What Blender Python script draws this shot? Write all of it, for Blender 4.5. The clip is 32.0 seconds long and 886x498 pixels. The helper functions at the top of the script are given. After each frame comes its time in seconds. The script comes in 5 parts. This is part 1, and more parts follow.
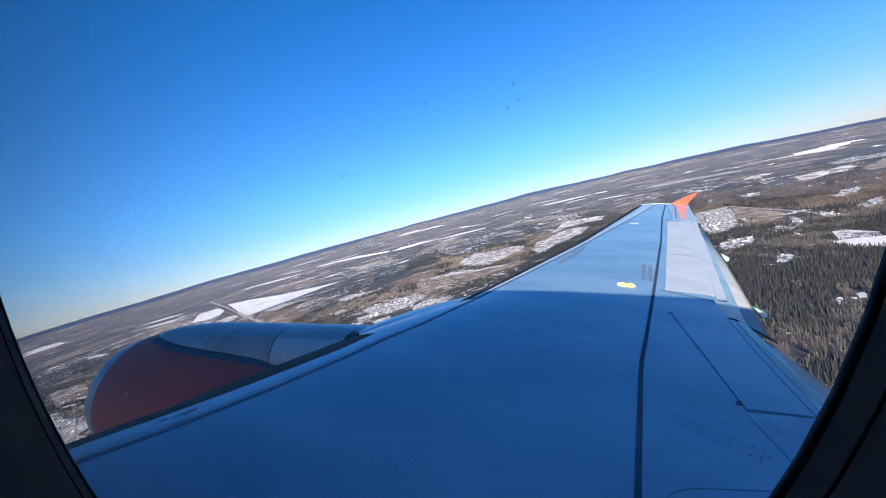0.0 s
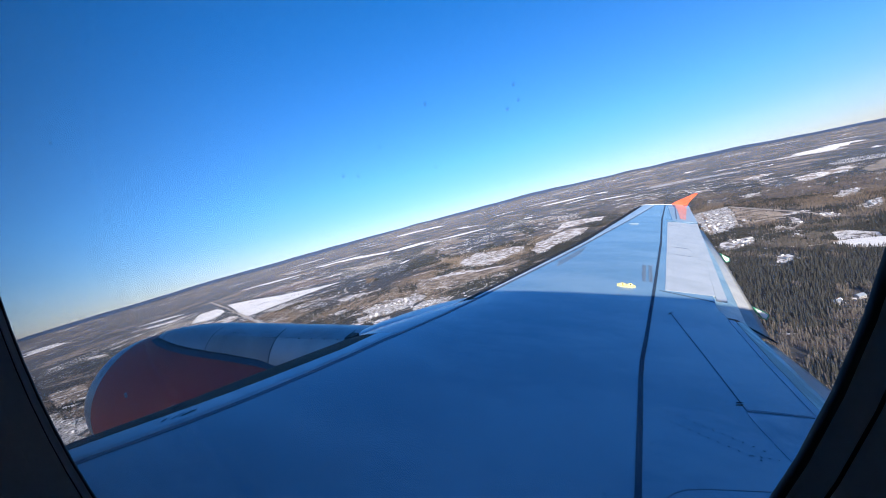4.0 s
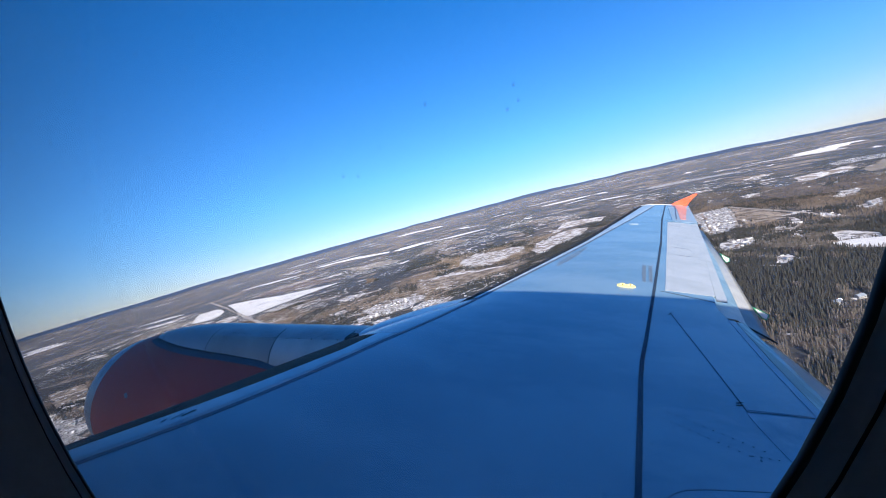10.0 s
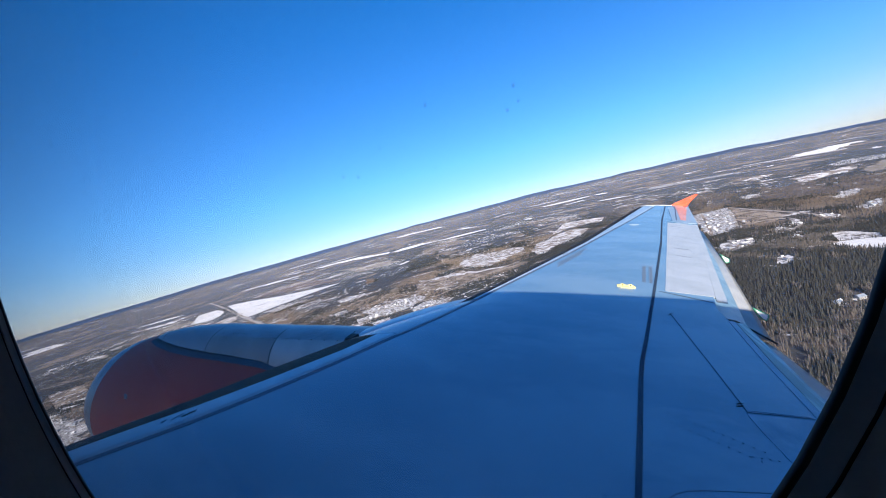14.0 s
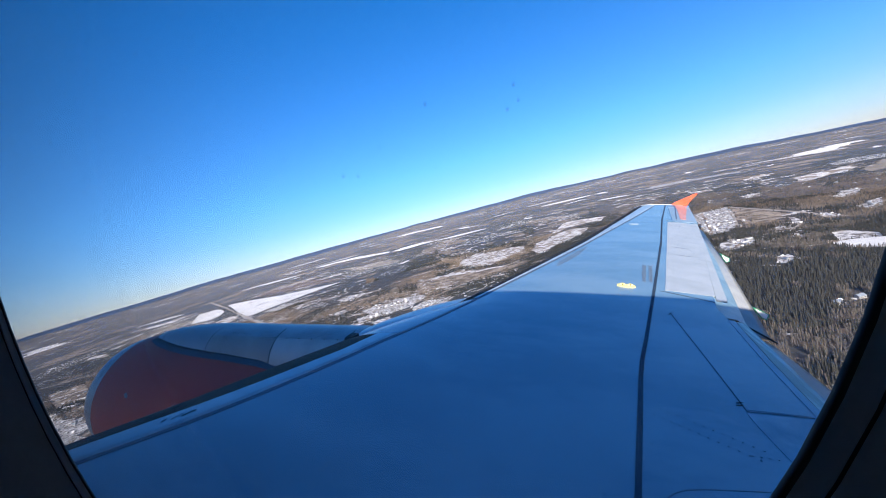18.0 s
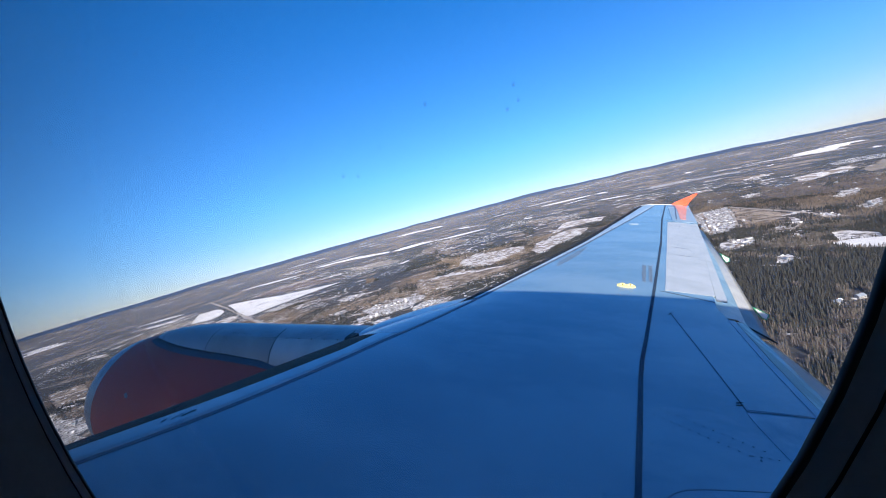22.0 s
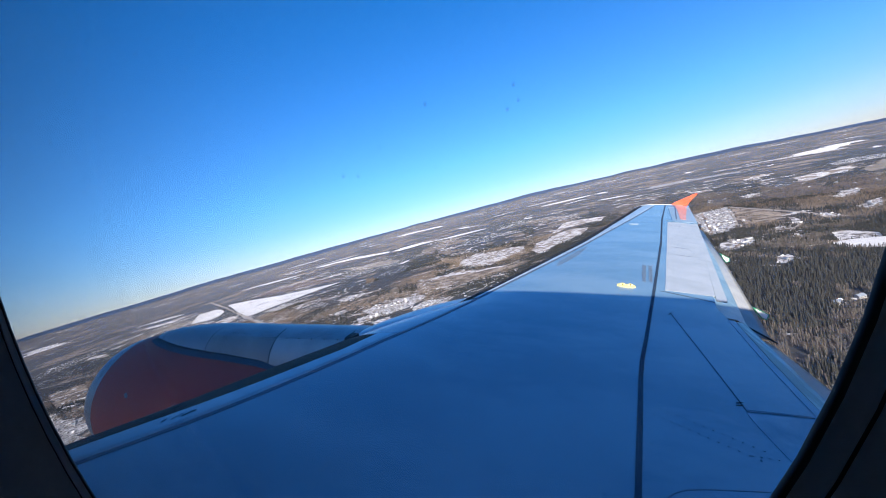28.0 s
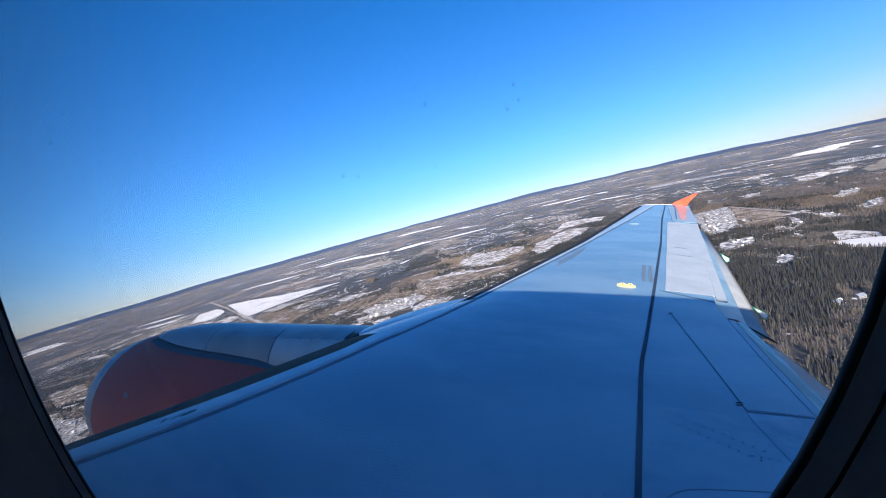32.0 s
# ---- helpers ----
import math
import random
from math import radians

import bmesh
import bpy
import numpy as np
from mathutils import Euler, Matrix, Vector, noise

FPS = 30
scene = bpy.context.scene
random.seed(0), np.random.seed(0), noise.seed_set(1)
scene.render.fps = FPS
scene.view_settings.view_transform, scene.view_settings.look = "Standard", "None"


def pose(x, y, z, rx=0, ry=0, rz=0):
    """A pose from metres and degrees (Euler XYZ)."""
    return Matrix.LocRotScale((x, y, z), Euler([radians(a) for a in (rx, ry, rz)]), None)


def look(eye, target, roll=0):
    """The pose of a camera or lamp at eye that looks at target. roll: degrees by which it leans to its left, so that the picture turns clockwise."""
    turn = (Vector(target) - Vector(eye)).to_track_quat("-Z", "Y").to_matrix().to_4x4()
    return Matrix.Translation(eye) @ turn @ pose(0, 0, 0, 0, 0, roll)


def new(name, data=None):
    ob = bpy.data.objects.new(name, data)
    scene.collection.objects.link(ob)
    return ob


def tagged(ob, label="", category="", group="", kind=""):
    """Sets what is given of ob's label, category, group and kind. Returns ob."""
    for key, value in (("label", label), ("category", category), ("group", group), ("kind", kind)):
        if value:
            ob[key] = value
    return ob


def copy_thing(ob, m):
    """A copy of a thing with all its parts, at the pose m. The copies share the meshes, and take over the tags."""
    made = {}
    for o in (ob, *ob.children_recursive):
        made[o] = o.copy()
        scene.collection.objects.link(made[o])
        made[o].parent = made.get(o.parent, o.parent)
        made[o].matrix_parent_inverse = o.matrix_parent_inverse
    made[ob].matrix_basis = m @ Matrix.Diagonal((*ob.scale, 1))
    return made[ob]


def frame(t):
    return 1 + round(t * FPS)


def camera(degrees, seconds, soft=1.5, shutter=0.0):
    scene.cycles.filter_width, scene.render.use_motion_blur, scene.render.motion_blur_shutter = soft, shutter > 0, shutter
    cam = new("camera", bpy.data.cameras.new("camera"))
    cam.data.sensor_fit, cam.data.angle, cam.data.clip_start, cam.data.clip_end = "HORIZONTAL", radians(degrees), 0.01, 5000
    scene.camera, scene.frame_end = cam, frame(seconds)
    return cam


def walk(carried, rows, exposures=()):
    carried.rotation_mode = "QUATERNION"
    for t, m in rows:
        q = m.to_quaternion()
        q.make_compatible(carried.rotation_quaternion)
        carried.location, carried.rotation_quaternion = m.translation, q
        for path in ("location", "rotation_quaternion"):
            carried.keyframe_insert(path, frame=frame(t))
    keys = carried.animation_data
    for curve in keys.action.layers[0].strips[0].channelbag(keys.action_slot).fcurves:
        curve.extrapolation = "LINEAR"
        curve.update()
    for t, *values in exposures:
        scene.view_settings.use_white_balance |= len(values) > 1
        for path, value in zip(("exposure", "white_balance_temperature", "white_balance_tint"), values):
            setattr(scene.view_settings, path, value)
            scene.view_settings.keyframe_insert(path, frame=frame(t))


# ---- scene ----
H = 340.0                                   # height of flight over the ground
AIR = pose(-3.6, -1.7, H, 0, 12.07, 0)      # the airliner climbs, nose towards -x
cam = camera(105.2, 32.0, soft=0.9)
EYE = (3.686, 1.72, 1.65)


def seat(dp=0.0, dy=0.0):
    """The camera's pose at the window, with a small shake in degrees."""
    return AIR @ pose(*EYE, 90 - 6.48 + dp, 2.699, 15.783 + dy)


SHAKE = ((0.0, -1.3), (0.5, -1.0), (1.0, -0.3), (1.5, 0.4), (2.5, 0.3), (3.0, 1.4), (3.5, 0.6), (5.0, -2.2), (5.5, -3.0), (6.0, 2.6), (6.5, 0.0), (7.0, -1.4),
         (7.5, -3.0), (8.0, -0.6), (9.0, 0.1), (9.5, 1.3), (10.0, 0.1), (11.0, -1.4), (11.5, -1.4), (12.0, 0.0), (13.0, 0.1), (13.5, 1.1), (14.0, 1.2), (14.5, 0.1),
         (17.0, 0.0), (20.0, 0.0), (26.0, 0.0), (30.0, -0.1), (31.0, -1.4), (31.5, -1.3), (32.0, -0.3))
walk(cam, [(t, seat(0.0955 * d)) for t, d in SHAKE])

# ---- world and sun ----
SUN_TO = (AIR.to_3x3() @ Vector((0.12, -0.914, 0.405))).normalized()
world = bpy.data.worlds.new("world")
scene.world = world
world.use_nodes = True
wn = world.node_tree.nodes
wl = world.node_tree.links
sky = wn.new("ShaderNodeTexSky")
sky.sky_type = "NISHITA"
sky.sun_disc = False
sky.sun_elevation = math.asin(SUN_TO.z)
sky.sun_rotation = math.atan2(SUN_TO.x, SUN_TO.y)
sky.altitude = 300
sky.air_density = 1.0
sky.dust_density = 0.05
sky.ozone_density = 2.0
# a deep, clear winter blue: paler and warmer only near the horizon
place = wn.new("ShaderNodeTexCoord")
parts_xyz = wn.new("ShaderNodeSeparateXYZ")
wl.new(place.outputs["Generated"], parts_xyz.inputs[0])
tint = wn.new("ShaderNodeValToRGB")
tint.color_ramp.elements[0].position, tint.color_ramp.elements[0].color = 0.0, (0.38, 0.42, 0.61, 1)
tint.color_ramp.elements[1].position, tint.color_ramp.elements[1].color = 0.55, (0.085, 0.53, 1.0, 1)
mid_stop = tint.color_ramp.elements.new(0.18)
mid_stop.color = (0.255, 0.545, 0.88, 1)
wl.new(parts_xyz.outputs[2], tint.inputs[0])
deep = wn.new("ShaderNodeMix")
deep.data_type, deep.blend_type = "RGBA", "MULTIPLY"
deep.inputs[0].default_value = 1.0
wl.new(sky.outputs[0], deep.inputs[6])
wl.new(tint.outputs[0], deep.inputs[7])
wl.new(deep.outputs[2], wn["Background"].inputs[0])
wn["Background"].inputs[1].default_value = 0.131
sun_data = bpy.data.lights.new("sun", "SUN")
sun_data.energy = 5.0
sun_data.angle = radians(0.5)
sun_data.color = (1.0, 0.88, 0.73)
sun = new("sun", sun_data)
sun.matrix_world = look(SUN_TO * 100, (0, 0, 0))
scene.view_settings.exposure = 0.89


# ---- materials ----
def shader(name):
    m = bpy.data.materials.new(name)
    m.use_nodes = True
    return m, m.node_tree.nodes, m.node_tree.links, m.node_tree.nodes["Principled BSDF"]


def paint(name, a, b, scale=6.0, rough=0.4, metal=0.0, bump=0.0, fine=60.0, space="Object", spread=0.15, stretch=(1, 1, 1), spec=0.5, specks=0.0):
    """Two tones mixed by coarse and fine noise, with a little relief."""
    m, n, l, p = shader(name)
    tc = n.new("ShaderNodeTexCoord")
    mp = n.new("ShaderNodeMapping")
    mp.inputs["Scale"].default_value = stretch
    l.new(tc.outputs[space], mp.inputs[0])
    n1, n2 = n.new("ShaderNodeTexNoise"), n.new("ShaderNodeTexNoise")
    n1.inputs["Scale"].default_value, n2.inputs["Scale"].default_value = scale, fine
    n1.inputs["Detail"].default_value, n2.inputs["Detail"].default_value = 6, 4
    l.new(mp.outputs[0], n1.inputs["Vector"])
    l.new(mp.outputs[0], n2.inputs["Vector"])
    add = n.new("ShaderNodeMath")
    add.operation = "MULTIPLY_ADD"
    add.inputs[1].default_value = 0.35
    l.new(n2.outputs[0], add.inputs[0])
    l.new(n1.outputs[0], add.inputs[2])
    ramp = n.new("ShaderNodeMapRange")
    ramp.inputs[1].default_value, ramp.inputs[2].default_value = 0.675 - spread, 0.675 + spread
    l.new(add.outputs[0], ramp.inputs[0])
    mix = n.new("ShaderNodeMix")
    mix.data_type = "RGBA"
    mix.inputs[6].default_value, mix.inputs[7].default_value = (*a, 1), (*b, 1)
    l.new(ramp.outputs[0], mix.inputs[0])
    tone = mix.outputs[2]
    if specks:
        # small dark spots of grime, in clusters
        n3, n4 = n.new("ShaderNodeTexVoronoi"), n.new("ShaderNodeMapRange")
        n3.inputs["Scale"].default_value = specks
        l.new(tc.outputs[space], n3.inputs["Vector"])
        n4.inputs[1].default_value, n4.inputs[2].default_value, n4.inputs[3].default_value, n4.inputs[4].default_value = 0.035, 0.07, 0.55, 0.0
        l.new(n3.outputs["Distance"], n4.inputs[0])
        pick = n.new("ShaderNodeSeparateColor")
        l.new(n3.outputs["Color"], pick.inputs[0])
        few = n.new("ShaderNodeMath")
        few.operation = "GREATER_THAN"
        few.inputs[1].default_value = 0.72
        l.new(pick.outputs[0], few.inputs[0])
        both = n.new("ShaderNodeMath")
        both.operation = "MULTIPLY"
        l.new(few.outputs[0], both.inputs[0])
        l.new(n4.outputs[0], both.inputs[1])
        spot = n.new("ShaderNodeMix")
        spot.data_type = "RGBA"
        spot.inputs[7].default_value = (a[0] * 0.3, a[1] * 0.3, a[2] * 0.3, 1)
        l.new(both.outputs[0], spot.inputs[0])
        l.new(tone, spot.inputs[6])
        tone = spot.outputs[2]
    l.new(tone, p.inputs["Base Color"])
    p.inputs["Roughness"].default_value, p.inputs["Metallic"].default_value = rough, metal
    p.inputs["Specular IOR Level"].default_value = spec
    if bump:
        bp = n.new("ShaderNodeBump")
        bp.inputs["Strength"].default_value, bp.inputs["Distance"].default_value = bump, 0.01
        l.new(n2.outputs[0], bp.inputs["Height"])
        l.new(bp.outputs[0], p.inputs["Normal"])
    return m


SLAT_PAINT = paint("slat_paint", (0.28, 0.37, 0.44), (0.40, 0.48, 0.54), 6, 0.3, 0.1, 0.02, 40)
FLAP_BLUE = paint("flap_front_blue", (0.12, 0.22, 0.30), (0.22, 0.33, 0.41), 5, 0.3)
WING_GREY = paint("wing_grey", (0.128, 0.226, 0.305), (0.178, 0.282, 0.36), 1.3, 0.26, 0, 0.02, 9, stretch=(0.6, 1.5, 1), spread=0.12, spec=1.0, specks=6.0)
PANEL_GREY = paint("panel_grey", (0.22, 0.31, 0.38), (0.28, 0.37, 0.44), 2.5, 0.4, 0, 0.02, 30)
SPOILER_PALE = paint("spoiler_pale", (0.375, 0.405, 0.42), (0.455, 0.485, 0.50), 3.0, 0.45, 0, 0.02, 30)
FLAP_GREY = paint("flap_grey", (0.26, 0.27, 0.28), (0.34, 0.35, 0.36), 2.5, 0.4)
SEALANT = paint("sealant", (0.014, 0.016, 0.02), (0.024, 0.026, 0.03), 5, 0.7, spec=0.15)
SPAR_SEAL = paint("blue_grey_sealant", (0.028, 0.046, 0.075), (0.042, 0.064, 0.095), 5, 0.8, spec=0.05)
BAND_BLUE = paint("band_blue", (0.035, 0.055, 0.085), (0.055, 0.08, 0.115), 5, 0.6, spec=0.2)
ORANGE_FADED = paint("faded_orange", (0.62, 0.20, 0.12), (0.70, 0.36, 0.28), 2.5, 0.4)
SLAT_NOSE_DARK = paint("slat_nose_dark", (0.012, 0.0095, 0.008), (0.036, 0.029, 0.024), 5, 0.8, 0.0, 0.02, 40, stretch=(3, 0.6, 1), spec=0.12)
ORANGE = paint("orange_paint", (0.72, 0.09, 0.03), (0.78, 0.13, 0.05), 2, 0.35)
NACELLE_RED = paint("nacelle_orange", (0.44, 0.035, 0.022), (0.52, 0.052, 0.03), 1.5, 0.5, spec=0.3)
LIP_METAL = paint("lip_metal", (0.20, 0.23, 0.27), (0.28, 0.31, 0.35), 5, 0.4, 0.4)
COWL_GREY = paint("cowl_grey", (0.25, 0.255, 0.27), (0.35, 0.355, 0.37), 3, 0.4, 0.3, 0.02, 40)
PLATE_PALE = paint("plate_pale", (0.36, 0.35, 0.34), (0.47, 0.455, 0.44), 4, 0.45, 0.1, 0.02, 40)
FAIRING_GREY = paint("fairing_grey", (0.22, 0.21, 0.20), (0.31, 0.295, 0.28), 3, 0.5, 0, 0.02, 30)
YELLOW = paint("yellow_paint", (0.82, 0.68, 0.22), (0.88, 0.78, 0.36), 20, 0.45)
STENCIL = paint("stencil_grey", (0.085, 0.125, 0.18), (0.12, 0.165, 0.22), 30, 0.6)
FASTENER = paint("fastener_grey", (0.09, 0.155, 0.215), (0.12, 0.19, 0.255), 30, 0.5)
MARK = paint("marking_grey", (0.055, 0.085, 0.13), (0.09, 0.12, 0.17), 30, 0.6)
GREEN = paint("green_paint", (0.03, 0.22, 0.13), (0.04, 0.28, 0.17), 20, 0.5)
WHITE = paint("white_paint", (0.72, 0.73, 0.74), (0.8, 0.8, 0.8), 3, 0.4)
HULL = paint("hull_white", (0.7, 0.7, 0.7), (0.78, 0.78, 0.78), 2, 0.4)
PLASTIC = paint("cabin_plastic", (0.56, 0.575, 0.60), (0.62, 0.635, 0.66), 8, 0.85, 0, 0.05, 400, spec=0.1)
RUBBER = paint("rubber_black", (0.03, 0.032, 0.036), (0.045, 0.046, 0.05), 10, 0.7, spec=0.3)
FLAP_SUN_TONE = paint("flap_sun_tone", (0.34, 0.32, 0.28), (0.74, 0.70, 0.61), 1.2, 0.35, 0, 0.02, 6, stretch=(6, 0.3, 1), spread=0.07)
SNOW = paint("snow", (0.66, 0.62, 0.575), (0.80, 0.76, 0.71), 0.012, 0.8, 0, 0, 0.15, spread=0.2)
SNOW_GRASS = paint("thin_snow_on_grass", (0.26, 0.195, 0.14), (0.76, 0.71, 0.655), 0.022, 0.85, 0, 0, 0.25, spread=0.06)
PLOTS = paint("plots_of_snow_and_grass", (0.13, 0.105, 0.082), (0.72, 0.675, 0.63), 0.075, 0.85, 0, 0, 0.5, spread=0.09)
DRY_GRASS = paint("dry_grass", (0.18, 0.14, 0.10), (0.29, 0.235, 0.175), 0.02, 0.9, 0, 0, 0.15)
SCRUB = paint("snow_dusted_scrub", (0.14, 0.10, 0.068), (0.40, 0.31, 0.225), 0.02, 0.9, 0, 0, 0.2, spread=0.10)
GRAVEL = paint("gravel_road", (0.34, 0.28, 0.22), (0.46, 0.40, 0.34), 0.05, 0.9)
ROOF_SNOW = paint("roof_snow", (0.58, 0.57, 0.56), (0.74, 0.73, 0.72), 0.4, 0.8)
ROOF_RED = paint("roof_brown", (0.12, 0.085, 0.07), (0.18, 0.13, 0.11), 0.6, 0.7)
ROOF_BLUE = paint("roof_grey", (0.2, 0.23, 0.27), (0.28, 0.31, 0.35), 0.6, 0.5)
WALL_TAN = paint("wall_pale", (0.25, 0.245, 0.24), (0.34, 0.335, 0.33), 0.5, 0.8)
WALL_WOOD = paint("wall_wood", (0.13, 0.10, 0.075), (0.19, 0.15, 0.115), 0.5, 0.8)
WINDOW_DARK = paint("window_dark", (0.03, 0.035, 0.045), (0.05, 0.055, 0.065), 1, 0.15)
BRICK = paint("chimney_brick", (0.25, 0.11, 0.08), (0.33, 0.16, 0.11), 2, 0.85)
PLOUGHED = paint("ploughed_earth", (0.10, 0.062, 0.045), (0.17, 0.115, 0.085), 0.006, 0.95, 0, 0, 0.05, stretch=(0.5, 2, 1))
BARK = paint("bark", (0.1, 0.075, 0.05), (0.16, 0.12, 0.085), 1, 0.9)


def build_ground_material():
    """Woods, brown fields and thin snow, by the flat map kept in the sheet's UVs (kilometres)."""
    m, n, l, p = shader("winter_land")
    uv = n.new("ShaderNodeUVMap")
    uv.uv_map = "map"

    def noise_at(scale, detail, stretch=(1, 1, 1), turn=0.0):
        mp = n.new("ShaderNodeMapping")
        mp.inputs["Scale"].default_value = stretch
        mp.inputs["Rotation"].default_value = (0, 0, turn)
        l.new(uv.outputs[0], mp.inputs[0])
        t = n.new("ShaderNodeTexNoise")
        t.inputs["Scale"].default_value, t.inputs["Detail"].default_value = scale, detail
        l.new(mp.outputs[0], t.inputs["Vector"])
        return t.outputs[0]

    def ramp(v, lo, hi):
        r = n.new("ShaderNodeMapRange")
        r.inputs[1].default_value, r.inputs[2].default_value = lo, hi
        l.new(v, r.inputs[0])
        return r.outputs[0]

    def mix(f, a, b):
        x = n.new("ShaderNodeMix")
        x.data_type = "RGBA"
        l.new(f, x.inputs[0])
        for i, c in ((6, a), (7, b)):
            if isinstance(c, tuple):
                x.inputs[i].default_value = (*c, 1)
            else:
                l.new(c, x.inputs[i])
        return x.outputs[2]

    def cells(scale, stretch, turn):
        """A random value for each field of a patchwork."""
        mp = n.new("ShaderNodeMapping")
        mp.inputs["Scale"].default_value = stretch
        mp.inputs["Rotation"].default_value = (0, 0, turn)
        l.new(uv.outputs[0], mp.inputs[0])
        t = n.new("ShaderNodeTexVoronoi")
        t.inputs["Scale"].default_value = scale
        t.distance = "CHEBYCHEV"
        l.new(mp.outputs[0], t.inputs["Vector"])
        sp = n.new("ShaderNodeSeparateColor")
        l.new(t.outputs["Color"], sp.inputs[0])
        return sp.outputs

    fine, grain = noise_at(60, 6), noise_at(220, 4)
    patchwork = cells(1.5, (0.7, 1.3, 1), 0.25)
    # woods: tree tones, with the shade between trees put into the colour
    woods = mix(ramp(noise_at(2.6, 8, (0.8, 1.4, 1), 0.2), 0.43, 0.57), (0.030, 0.030, 0.027), (0.135, 0.093, 0.066))
    woods = mix(ramp(fine, 0.50, 0.66), woods, (0.20, 0.148, 0.105))
    woods = mix(ramp(noise_at(24, 6, (0.8, 1.3, 1), 0.25), 0.52, 0.58), woods, (0.034, 0.034, 0.031))
    fields = mix(ramp(patchwork[1], 0.2, 0.8), (0.255, 0.19, 0.134), (0.14, 0.094, 0.068))
    fields = mix(ramp(grain, 0.35, 0.7), fields, (0.215, 0.158, 0.11))
    land = mix(ramp(noise_at(0.7, 6, (0.8, 1.4, 1), 0.25), 0.565, 0.58), woods, fields)
    land = mix(ramp(patchwork[0], 0.84, 0.845), land, fields)
    land = mix(ramp(noise_at(1.0, 7, (1.3, 0.8, 1), 0.2), 0.495, 0.53), land, (0.046, 0.044, 0.043))
    land = mix(ramp(noise_at(1.7, 5, (1.2, 0.7, 1), 0.3), 0.60, 0.62), land, fields)
    snow = mix(ramp(fine, 0.42, 0.60), (0.66, 0.64, 0.62), (0.30, 0.245, 0.20))
    land = mix(ramp(patchwork[2], 0.955, 0.96), land, snow)
    land = mix(ramp(noise_at(9, 8, (0.6, 1.5, 1), 0.15), 0.56, 0.60), land, (0.040, 0.039, 0.035))
    land = mix(ramp(noise_at(7, 9, (0.7, 1.5, 1), 0.2), 0.69, 0.70), land, snow)
    l.new(land, p.inputs["Base Color"])
    p.inputs["Roughness"].default_value = 0.9
    return m


LAND = build_ground_material()
HILLS = paint("hill_woods_hazed", (0.15, 0.17, 0.21), (0.21, 0.225, 0.26), 0.004, 0.95, 0, 0, 0.02, stretch=(1, 1, 3), spec=0.1)


def build_glass():
    """Clear acrylic that is a little hazed by fine scratches, with a faint gloss."""
    m, n, l, p = shader("acrylic_pane")
    clear, haze, gloss = n.new("ShaderNodeBsdfTransparent"), n.new("ShaderNodeBsdfTranslucent"), n.new("ShaderNodeBsdfGlossy")
    clear.inputs[0].default_value = (0.98, 0.99, 1, 1)
    haze.inputs[0].default_value = (0.9, 0.92, 0.95, 1)
    gloss.inputs["Roughness"].default_value = 0.14
    a, b = n.new("ShaderNodeMixShader"), n.new("ShaderNodeMixShader")
    a.inputs[0].default_value = 0.022
    # two panes and a dust cover: the more slanting the sight, the more they mirror the dark cabin
    slant = n.new("ShaderNodeLayerWeight")
    slant.inputs[0].default_value = 0.5
    rise, back = n.new("ShaderNodeMath"), n.new("ShaderNodeMath")
    rise.operation, back.operation = "POWER", "MULTIPLY_ADD"
    l.new(slant.outputs["Facing"], rise.inputs[0])
    rise.inputs[1].default_value = 2.8
    l.new(rise.outputs[0], back.inputs[0])
    back.inputs[1].default_value, back.inputs[2].default_value = 1.1, 0.005
    back.use_clamp = True
    l.new(back.outputs[0], b.inputs[0])
    l.new(clear.outputs[0], a.inputs[1])
    l.new(haze.outputs[0], a.inputs[2])
    l.new(a.outputs[0], b.inputs[1])
    l.new(gloss.outputs[0], b.inputs[2])
    l.new(b.outputs[0], n["Material Output"].inputs[0])
    return m


PANE = build_glass()


# ---- mesh helpers ----
def part(name, bm, material, parent=None, label="", smooth=False):
    me = bpy.data.meshes.new(name)
    bmesh.ops.recalc_face_normals(bm, faces=bm.faces)
    bm.to_mesh(me)
    bm.free()
    if smooth:
        me.shade_smooth()
    me.materials.append(material)
    ob = new(name, me)
    ob.parent = parent
    if label:
        tagged(ob, label)
    return ob


def raw(name, verts, faces, material, parent=None):
    me = bpy.data.meshes.new(name)
    me.from_pydata(verts, [], faces)
    me.materials.append(material)
    ob = new(name, me)
    ob.parent = parent
    return ob


def loft(rings, closed=True, caps=True):
    """A skin over rings of equal length."""
    bm = bmesh.new()
    vs = [[bm.verts.new(p) for p in r] for r in rings]
    k = len(rings[0])
    for a, b in zip(vs, vs[1:]):
        for i in range(k if closed else k - 1):
            j = (i + 1) % k
            bm.faces.new((a[i], a[j], b[j], b[i]))
    if caps and closed:
        bm.faces.new(vs[0])
        bm.faces.new(vs[-1][::-1])
    return bm


def box(x0, x1, y0, y1, z0, z1, bevel=0.0):
    bm = bmesh.new()
    bmesh.ops.create_cube(bm, size=1)
    for v in bm.verts:
        v.co = ((x0 + x1) / 2 + v.co.x * (x1 - x0), (y0 + y1) / 2 + v.co.y * (y1 - y0), (z0 + z1) / 2 + v.co.z * (z1 - z0))
    if bevel:
        bmesh.ops.bevel(bm, geom=bm.edges[:], offset=bevel, segments=2, affect="EDGES")
    return bm


# ---- the ground ----
R0, REACH = 2600.0, 2000.0


def built(r):
    """Beyond 2.6 km the land draws together, so that the horizon lies 4.6 km off."""
    return r if r <= R0 else R0 + REACH * (r - R0) / (r - R0 + REACH)


def swell(az):
    """The slow rise of the land towards the hills, in degrees."""
    return max(2.2 - (0.00061 if az < -8 else 0.00118) * (az + 8) ** 2, -0.15)


